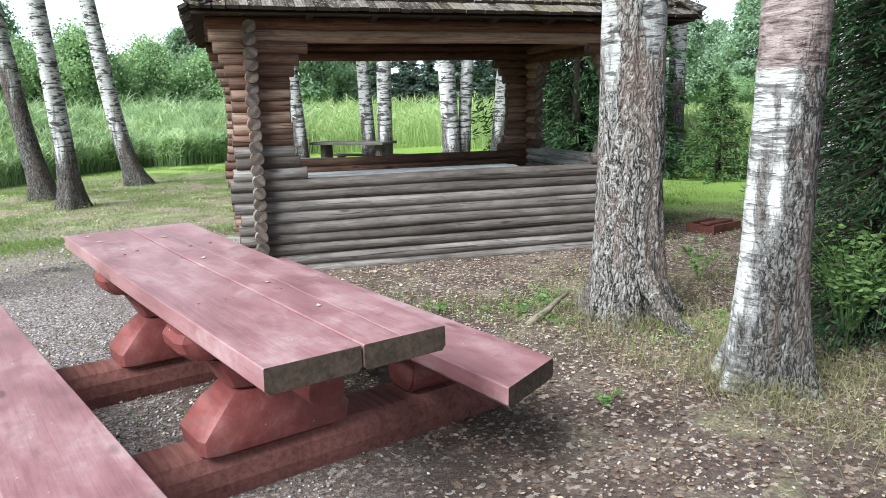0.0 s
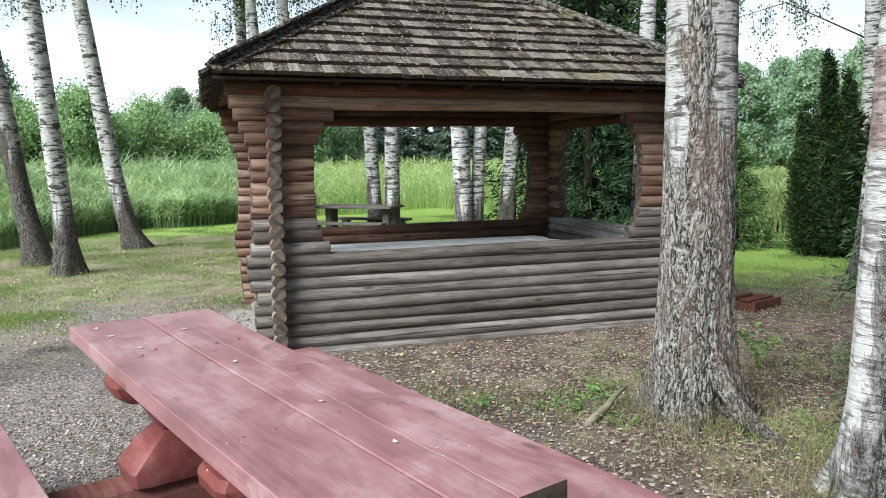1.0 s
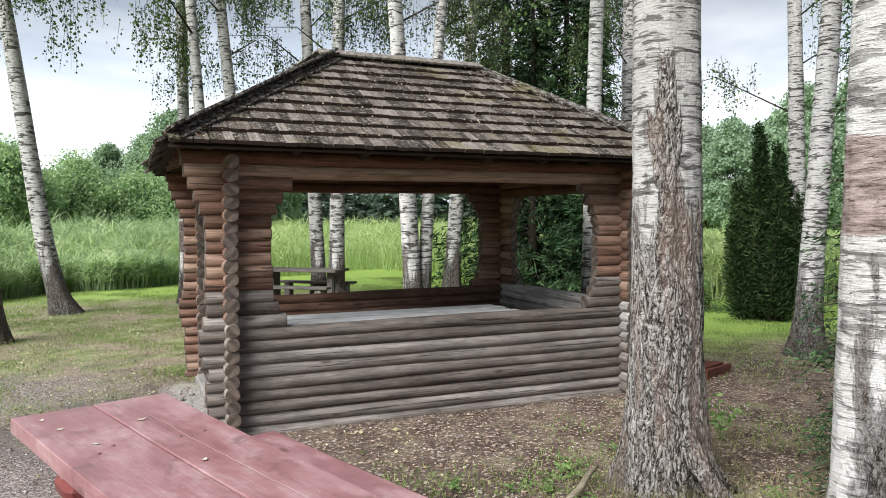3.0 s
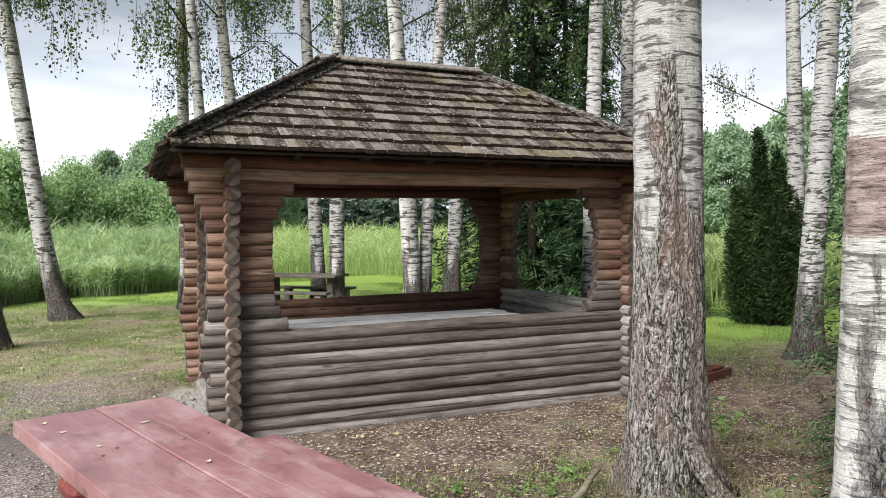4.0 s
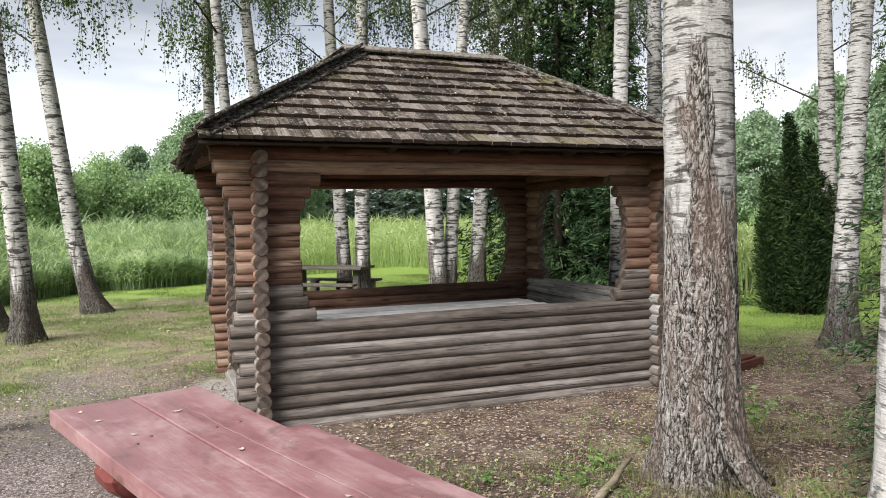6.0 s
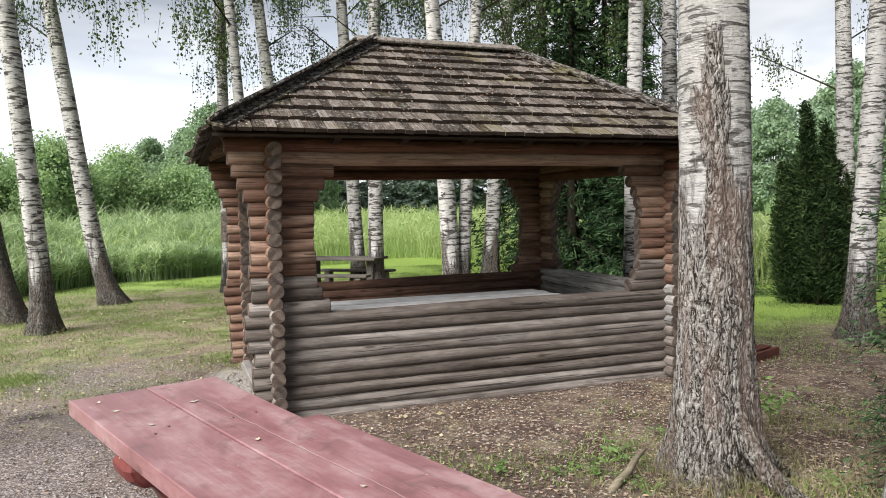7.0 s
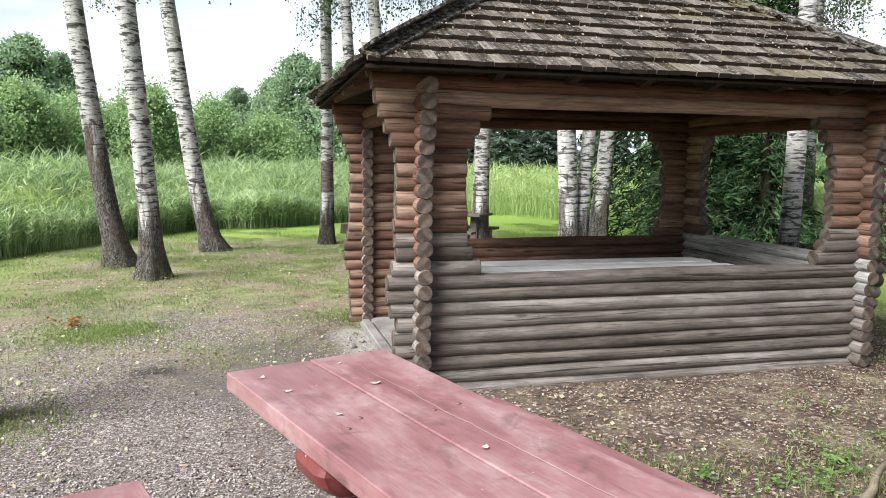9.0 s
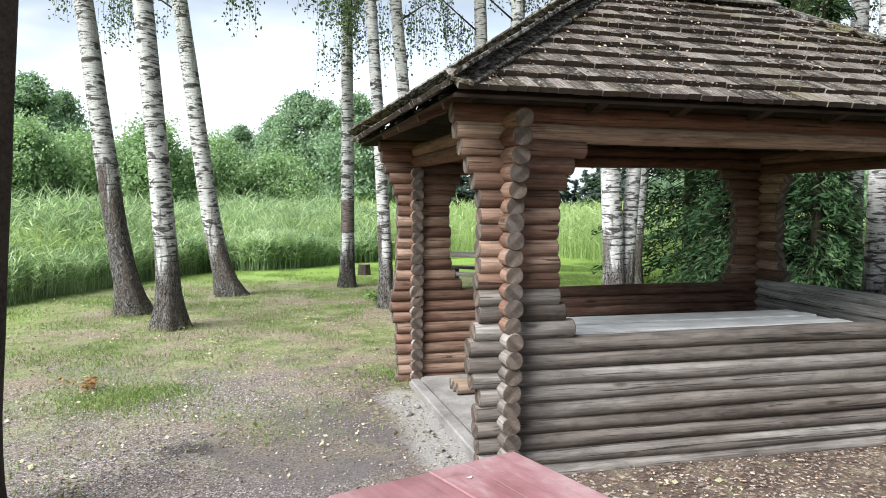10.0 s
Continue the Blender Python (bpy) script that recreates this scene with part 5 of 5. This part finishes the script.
def leafy(name, at, height, width, seed, mat, label, category, n=4200, size=0.30, group="", trunk=True, low=0.15):
    """Round-headed tree or bush: several lobed clumps of leaves with gaps."""
    tree = thing(name, label, category, group, at)
    rng = np.random.default_rng(seed)
    r = random.Random(seed)
    cs = []
    lobes = 86
    for i in range(lobes):
        t = r.random()
        z = height * (low + (0.93 - low) * t)
        rad = width * math.sin(math.pi * min(0.96, 0.18 + 0.76 * t)) * 0.62
        a = r.uniform(0, 6.283)
        d = rad * r.uniform(0.3, 1.0)
        lr = width * r.uniform(0.11, 0.29)
        m = n // lobes
        q = rng.normal(size=(m, 3))
        q /= np.linalg.norm(q, axis=1)[:, None]
        q *= (lr * np.abs(rng.normal(0.78, 0.32, m)))[:, None]
        q[:, 2] *= 0.8
        cs.append(q + np.array([math.cos(a) * d, math.sin(a) * d, z]))
        if trunk and i % 9 == 0:
            v, f = tube([(0, 0, -0.05), (math.cos(a) * d * 0.4, math.sin(a) * d * 0.4, z * 0.5), (math.cos(a) * d, math.sin(a) * d, z)], [0.03 + 0.006 * height, 0.03, 0.01], 5)
            child("limb", mesh_of("limb", v, f, M_DARKBARK, True), tree)
    c = np.concatenate(cs)
    c = c[c[:, 2] > 0.05]
    v, f = leaf_quads(c, size, rng, None, 0.6)
    tagged(child("crown", np_mesh("crown", v, f, mat), tree), kind="stuff")
    return tree


def leaf_plant(at, n, spread, height, size, seed, label, mat):
    """Low plant: arching stems with rows of leaflets."""
    rng = np.random.default_rng(seed)
    r = random.Random(seed)
    t = thing("low_plant", label, "plant", at=at)
    sv, sf, cs, al = [], [], [], []
    for i in range(n):
        a = r.uniform(0, 6.283)
        ln = spread * r.uniform(0.5, 1.0)
        h = height * r.uniform(0.6, 1.1)
        pts = [(0, 0, 0), (math.cos(a) * ln * 0.5, math.sin(a) * ln * 0.5, h * 0.8), (math.cos(a) * ln, math.sin(a) * ln, h)]
        v, f = tube(pts, [0.004, 0.003, 0.001], 4, False)
        o = len(sv)
        sv.extend(v)
        sf.extend(tuple(o + e for e in q) for q in f)
        k = 14
        s = np.linspace(0.25, 1.0, k)
        p = np.stack([math.cos(a) * ln * s, math.sin(a) * ln * s, h * (0.5 + 0.5 * s)], 1) + rng.normal(size=(k, 3)) * size * 0.45
        cs.append(p)
        al.append(np.stack([-math.sin(a) * np.where(np.arange(k) % 2, 1, -1), math.cos(a) * np.where(np.arange(k) % 2, 1, -1), np.full(k, 0.1)], 1))
    v, f = leaf_quads(np.concatenate(cs), size, rng, np.concatenate(al) * 1.5, 0.45)
    tagged(child("foliage", np_mesh("foliage", v, f, mat), t), kind="stuff")
    tagged(child("stalk", mesh_of("stalk", sv, sf, mat), t), kind="stuff")


for k, (x, y, n, wide) in enumerate(((1.66, -1.86, 7, 0.24), (1.48, -2.06, 6, 0.20), (1.83, -1.72, 5, 0.22), (1.30, -1.95, 4, 0.16), (0.95, -1.72, 4, 0.13), (1.58, -2.42, 4, 0.15), (2.35, -1.55, 5, 0.2), (2.62, -2.75, 4, 0.18))):
    leaf_plant((x, y, 0), n, wide, 0.07, 0.032, 20 + k, "small green weed on the bare earth", M_WEED)
leaf_plant((3.22, -1.66, 0), 7, 0.24, 0.30, 0.05, 3, "thin grassy weed beside the old birch", M_WEED)
leaf_plant((2.93, -3.42, 0), 60, 0.30, 0.72, 0.05, 4, "leafy green shoots under the spruce", M_WEED)
leaf_plant((-3.05, 2.88, 0), 5, 0.3, 0.07, 0.05, 6, "patch of weeds with reddish dead leaves in the lawn", M_RUST)
leaf_plant((0.36, 7.65, 0), 30, 0.4, 0.22, 0.06, 7, "tuft of tall dull green grass on the lawn", M_WEED)
leaf_plant((1.25, -3.6, 0), 5, 0.10, 0.05, 0.028, 5, "small green weed on the bare earth", M_WEED)


def polar(az, dist):
    """Place at a compass angle (degrees right of +y) and distance from the middle of the walk."""
    return (-0.9 + dist * math.sin(radians(az)), -5.8 + dist * math.cos(radians(az)), 0)


bush_a = leafy("willow_bush", polar(-4, 40), 5.1, 3.4, 71, M_LEAF_BUSH, "rounded green willow bush beyond the reeds", "bush", 34000, 0.15, "willow bushes")
bush_b = leafy("willow_bush", polar(-12, 38), 4.5, 3.8, 72, M_LEAF_BUSH, "rounded green willow bush beyond the reeds", "bush", 34000, 0.15, "willow bushes")
far_a = leafy("broadleaf_tree", polar(3, 75), 13, 5.2, 73, M_LEAF_FAR_HAZE, "hazy green tree in the distance", "tree", 26000, 0.34, "distant trees")
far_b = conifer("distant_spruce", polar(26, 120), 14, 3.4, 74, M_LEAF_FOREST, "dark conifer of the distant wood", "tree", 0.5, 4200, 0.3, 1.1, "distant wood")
rb = random.Random(9)
for az, d, s, src in ((0.5, 40, 0.95, bush_b), (-8, 37, 1.05, bush_a), (-16, 36, 1.0, bush_a), (-20, 35, 0.95, bush_b), (-25, 33, 1.1, bush_a), (-30, 31, 1.0, bush_b), (-35, 30, 1.1, bush_a), (-40, 28, 1.0, bush_b),
                      (40, 60, 0.7, bush_a), (46, 55, 0.62, bush_b), (50, 58, 0.7, bush_a), (56, 42, 0.75, bush_b), (63, 26, 0.8, bush_a), (70, 24, 0.9, bush_b), (-50, 26, 1.0, bush_a), (-60, 24, 1.0, bush_b)):
    o = copy_thing(src, pose(*polar(az, d), 0, 0, rb.uniform(0, 360)) @ Matrix.Diagonal((s, s, s * rb.uniform(0.9, 1.1), 1)))
    o.scale = (s, s, s * rb.uniform(0.92, 1.08))
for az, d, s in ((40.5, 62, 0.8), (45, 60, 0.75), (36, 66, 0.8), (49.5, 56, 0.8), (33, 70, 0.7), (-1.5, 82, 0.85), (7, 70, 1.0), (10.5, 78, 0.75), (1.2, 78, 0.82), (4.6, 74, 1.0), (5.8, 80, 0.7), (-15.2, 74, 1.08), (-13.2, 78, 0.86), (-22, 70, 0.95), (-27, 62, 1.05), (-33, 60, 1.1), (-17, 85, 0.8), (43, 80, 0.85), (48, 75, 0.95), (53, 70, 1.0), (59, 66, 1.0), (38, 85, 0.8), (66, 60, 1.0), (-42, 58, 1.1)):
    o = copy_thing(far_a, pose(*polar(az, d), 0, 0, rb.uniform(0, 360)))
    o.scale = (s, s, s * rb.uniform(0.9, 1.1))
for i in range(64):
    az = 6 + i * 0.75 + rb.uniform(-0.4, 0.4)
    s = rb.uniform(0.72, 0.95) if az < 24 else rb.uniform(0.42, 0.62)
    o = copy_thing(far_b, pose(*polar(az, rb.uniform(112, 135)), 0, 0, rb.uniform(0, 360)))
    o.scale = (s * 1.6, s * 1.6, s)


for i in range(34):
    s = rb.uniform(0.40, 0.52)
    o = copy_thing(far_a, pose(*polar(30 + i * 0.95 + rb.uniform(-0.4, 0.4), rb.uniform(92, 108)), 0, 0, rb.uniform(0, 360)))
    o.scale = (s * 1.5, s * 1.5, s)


# ---- reeds and grass ----
def blades(name, pts, height, width, rng, mat, lean=0.25, leaves=3, tall=None, long=1.0):
    """Stems with side leaves; each piece a bent strip of two quads."""
    n = len(pts)
    vs, fs = [], []
    off = 0

    def strips(base, direction, ln, wd):
        nonlocal off
        k = len(base)
        side = np.cross(direction, rng.normal(size=(k, 3)))
        side /= np.linalg.norm(side, axis=1)[:, None] + 1e-9
        mid = base + direction * (ln * 0.55)[:, None]
        bend = rng.normal(size=(k, 3)) * (ln * 0.12)[:, None]
        bend[:, 2] = -np.abs(bend[:, 2])
        tip = base + direction * ln[:, None] + bend
        w = wd[:, None] * side
        v = np.stack([base - w, base + w, mid - w * 0.8, mid + w * 0.8, tip - w * 0.12, tip + w * 0.12], 1)
        vs.append(v.reshape(-1, 3))
        ids = off + np.arange(k)[:, None] * 6
        fs.append(np.concatenate([ids + np.array([0, 1, 3, 2]), ids + np.array([2, 3, 5, 4])]))
        off += k * 6

    h = height * rng.uniform(0.7, 1.15, n) * (1.0 if tall is None else tall)
    d = rng.normal(size=(n, 3)) * lean * 0.4
    d[:, 2] = 1
    d /= np.linalg.norm(d, axis=1)[:, None]
    strips(pts, d, h, np.full(n, width))
    for _ in range(leaves):
        t = rng.uniform(0.3, 0.95, n)
        b = pts + d * (h * t)[:, None]
        ld = rng.normal(size=(n, 3))
        ld[:, 2] = np.abs(ld[:, 2]) * 0.6 + 0.5
        ld /= np.linalg.norm(ld, axis=1)[:, None]
        strips(b, ld, h * long * rng.uniform(0.14, 0.30, n), np.full(n, width * 1.5))
    return np_mesh(name, np.concatenate(vs), np.concatenate(fs), mat)


def reed_edge(x):
    """y of the lawn's far edge, where the reeds begin."""
    return 14.3 + 1.75 * min(0, x + 2.3) + 0.35 * max(0, x + 2.3) + 0.5 * math.sin(x * 1.3)


def build_reeds():
    rng = np.random.default_rng(81)
    pts, tall = [], []
    while len(pts) < 24000:
        x = rng.uniform(-16, 9)
        d = rng.exponential(3.2)
        y = reed_edge(x) + d
        if y > 3.0 and d < 24 and not (x > 1.6 + 0.25 * d):
            clump = noise.noise(Vector((x * 0.45, y * 0.45, 7.7)))
            if rng.random() < 0.75 + clump:
                pts.append((x, y, 0))
                tall.append((0.55 + 0.5 * min(1, d / 4.5)) * (1 + 0.35 * clump))
    p = np.array(pts)
    ob = new("reed_bed", blades("reed_bed", p, 1.36, 0.0072, rng, M_REED, 0.3, 8, np.array(tall), 1.15))
    tagged(ob, "tall green reeds along the edge of the lawn", "reeds", kind="stuff")
    pts = []
    while len(pts) < 75000:
        az = rng.uniform(-45, 70)
        d = 12.5 + rng.exponential(17)
        q = polar(az, d)
        side = min(1.0, max(0.0, (q[0] - 7.0) / 3.5))
        if d < 95 and q[1] > (reed_edge(min(q[0], 9)) + 1.0) * (1 - side) + 4.8 * side:
            pts.append(q)
    for _ in range(9000):
        pts.append(polar(rng.uniform(39, 62), 16.0 + rng.exponential(3.5)))
    p = np.array(pts)
    away = np.hypot(p[:, 0] + 0.9, p[:, 1] + 5.8)
    tall = 1.0 + 0.5 * np.clip((away - 22.0) / 9.0, 0, 1) * (p[:, 0] < 0.62 * (p[:, 1] + 5.8)) * (p[:, 0] > 0.04 * (p[:, 1] + 5.8))
    ob = new("meadow_grass", blades("meadow_grass", p, 1.15, 0.0085, rng, M_MEADOW, 0.4, 2, tall))
    tagged(ob, "tall pale green meadow grass of the open field", "grass", kind="stuff")


build_reeds()


def scatter_grass():
    rng = np.random.default_rng(82)
    pts = []
    while len(pts) < 95000:
        x, y = rng.uniform(-8, 9.5), rng.uniform(-5.5, 15)
        if y > reed_edge(x) + 0.5:
            continue
        if GX0 - 0.5 < x < GX1 + 0.2 and -0.3 < y < GY1 + 0.2:
            continue
        keep = min(1.0, max(0.0, (y - 0.8) * 0.16)) + 0.55 * min(1, max(0, (-2.3 - x) * 0.35))
        if x > 3.8:
            keep = max(keep, min(0.8, 0.3 + y * 0.25))
        keep *= 0.55 + 0.9 * noise.noise(Vector((x * 0.8, y * 0.8, 5.5)))
        keep *= min(1.0, max(0.03, 2.6 * noise.noise(Vector((x * 1.5, y * 1.5, 1.5))) + 0.40))
        keep += 1.3 * max(0.0, noise.noise(Vector((x * 0.9, y * 0.9, 3.1))) - 0.12) * (1 if x > 0.6 or y > 0 else 0.3)
        if rng.random() < keep:
            pts.append((x, y, ground_height(x, y) - 0.005))
    for cx, cy, n, wide in ((-2.80, 2.35, 1500, 0.24), (-2.45, 2.55, 700, 0.2), (-2.75, -0.15, 500, 0.2), (-0.35, 2.75, 500, 0.2), (1.62, -1.95, 420, 0.28), (2.2, -1.6, 300, 0.3), (2.45, -2.95, 500, 0.3)):
        for q in rng.normal(size=(n, 2)) * wide + np.array((cx, cy)):
            pts.append((q[0], q[1], ground_height(q[0], q[1]) - 0.005))
    p = np.array(pts)
    ob = new("short_grass", blades("short_grass", p, 0.048, 0.0032, rng, M_GRASS, 0.9, 1))
    tagged(ob, "short patchy lawn grass", "grass", kind="stuff")
    pts = []
    for cx, cy, n, s in ((2.13, -2.25, 420, 0.42), (2.15, -3.65, 560, 0.36), (-3.35, 7.3, 160, 0.4), (-2.73, 5.95, 160, 0.36), (-2.25, 10, 120, 0.4), (3.2, -1.2, 260, 0.5), (2.9, -3.3, 520, 0.6), (2.6, -4.3, 900, 0.6), (2.0, -3.0, 700, 0.5), (2.3, -4.0, 900, 0.5), (3.1, -2.2, 500, 0.5), (-3.0, -0.1, 300, 0.4), (1.5, -2.3, 120, 0.3)):
        a = rng.uniform(0, 6.28, n)
        d = s * (0.55 + np.abs(rng.normal(size=n)) * 0.5)
        pts.append(np.stack([cx + np.cos(a) * d, cy + np.sin(a) * d, np.zeros(n)], 1))
    p = np.concatenate(pts)
    ob = new("dry_grass", blades("dry_grass", p, 0.15, 0.0014, rng, M_DRYGRASS, 1.3, 1))
    tagged(ob, "thin straw-coloured grass round the tree feet", "grass", kind="stuff")


scatter_grass()


def scatter_litter():
    rng = np.random.default_rng(83)
    pts = []
    while len(pts) < 62000:
        x, y = rng.uniform(-5.5, 5.5), rng.uniform(-5.6, 8.5)
        if GX0 - 0.2 < x < GX1 + 0.1 and -0.05 < y < GY1:
            continue
        w = 0.22 + 0.78 * min(1, max(0, (x + 0.3) * 0.8)) if y < 0.5 else 0.42
        w *= 0.55 + 0.9 * abs(noise.noise(Vector((x * 1.3, y * 1.3, 2.2))))
        if rng.random() < w:
            pts.append((x, y, ground_height(x, y) + 0.006 + rng.uniform(0, 0.01)))
    p = np.array(pts)
    al = rng.normal(size=(len(p), 3))
    al[:, 2] *= 0.25
    v, f = leaf_quads(p, 0.013 + 0.022 * rng.random(len(p)) ** 1.6, rng, al * 2, 0.72)
    v = v.reshape(-1, 4, 3)
    m = v.mean(1, keepdims=True)
    v[:, :, 2] = m[:, :, 2] + (v[:, :, 2] - m[:, :, 2]) * 0.35
    ob = new("leaf_litter", np_mesh("leaf_litter", v.reshape(-1, 3), f, M_LITTER))
    tagged(ob, "fallen brown and tan birch leaves", "leaf litter", kind="stuff")


scatter_litter()


def lawn_leaves():
    """Yellowed birch leaves lying on the lawn and the gravel."""
    rng = np.random.default_rng(86)
    m = leaf_material("yellowed_leaves", (0.20, 0.17, 0.09), (0.34, 0.31, 0.18), (0.52, 0.48, 0.35), 0.15)
    pts = []
    while len(pts) < 4800:
        x, y = rng.uniform(-7, 1.2), rng.uniform(-2.5, 9.5)
        if x > GX0 - 0.15 and -0.3 < y < GY1 + 0.3 or y > reed_edge(x) - 0.5:
            continue
        if rng.random() < 0.55 + noise.noise(Vector((x * 0.9, y * 0.9, 4.4))):
            pts.append((x, y, ground_height(x, y) + rng.uniform(0.008, 0.03)))
    p = np.array(pts)
    al = rng.normal(size=(len(p), 3))
    al[:, 2] *= 0.2
    v, f = leaf_quads(p, 0.018 + 0.024 * rng.random(len(p)) ** 2, rng, al * 2, 0.75)
    tagged(new("lawn_leaves", np_mesh("lawn_leaves", v, f, m)), "yellowed birch leaves scattered over the lawn", "fallen leaves", kind="stuff")


lawn_leaves()


def scatter_gravel():
    rng = np.random.default_rng(84)
    pts = []
    while len(pts) < 20000:
        x, y = rng.uniform(-4.5, 4.2), rng.uniform(-5.2, 3.0)
        if GX0 - 0.1 < x < GX1 + 0.4 and y > -0.07:
            continue
        w = 1.0 if x < -0.2 else 0.28
        if y > 0:
            w *= 0.5
        if rng.random() < w * (0.6 + 0.8 * noise.noise(Vector((x * 1.1, y * 1.1, 9.0)))):
            pts.append((x, y, ground_height(x, y)))
    p = np.array(pts)
    n = len(p)
    r = 0.0045 + 0.008 * rng.random(n) ** 2.2
    corners = np.array([[1, 0, 0], [0, 1, 0], [-1, 0, 0], [0, -1, 0], [0, 0, 0.75], [0, 0, -0.5]], float)
    v = corners[None] * r[:, None, None] * rng.uniform(0.65, 1.35, (n, 6, 1))
    a = rng.uniform(0, 6.283, n)
    c, sn = np.cos(a)[:, None], np.sin(a)[:, None]
    v = np.stack([v[:, :, 0] * c - v[:, :, 1] * sn, v[:, :, 0] * sn + v[:, :, 1] * c, v[:, :, 2]], 2) + p[:, None, :] + np.array([0, 0, 0.003])
    tri = np.array([[0, 1, 4], [1, 2, 4], [2, 3, 4], [3, 0, 4], [1, 0, 5], [2, 1, 5], [3, 2, 5], [0, 3, 5]])
    f = (np.arange(n)[:, None, None] * 6 + tri[None]).reshape(-1, 3)
    ob = new("gravel", np_mesh("gravel", v.reshape(-1, 3), f, M_GRAVEL))
    tagged(ob, "loose grey gravel chips", "gravel", kind="stuff")


scatter_gravel()

def roof_litter():
    """Bits of leaf and twig caught on the front slope."""
    rng = np.random.default_rng(85)
    u, w, nrm = (np.array(k) for k in slope_frame(A0, A1, Q0))
    p = []
    while len(p) < 900:
        t = rng.random() ** 1.3
        a = np.array(A0) + (np.array(Q0) - np.array(A0)) * t
        b = np.array(A1) + (np.array(Q1) - np.array(A1)) * t
        q = a + (b - a) * rng.uniform(0.03, 0.97) + nrm * 0.062
        if rng.random() < 0.35 + 0.9 * noise.noise(Vector(q) * 1.7):
            p.append(q)
    n = len(p)
    al = rng.normal(size=(n, 1)) * u + rng.normal(size=(n, 1)) * w
    v, f = leaf_quads(np.array(p), 0.022, rng, al * 3, 0.5)
    tagged(child("roof_litter", np_mesh("roof_litter", v, f, M_LITTER), roof, None, "pale bits of dry leaf on the shingles"), kind="stuff")


roof_litter()

# shingles of the front slope, one by one
shingle_slope(A0, A1, Q1, Q0, 7)
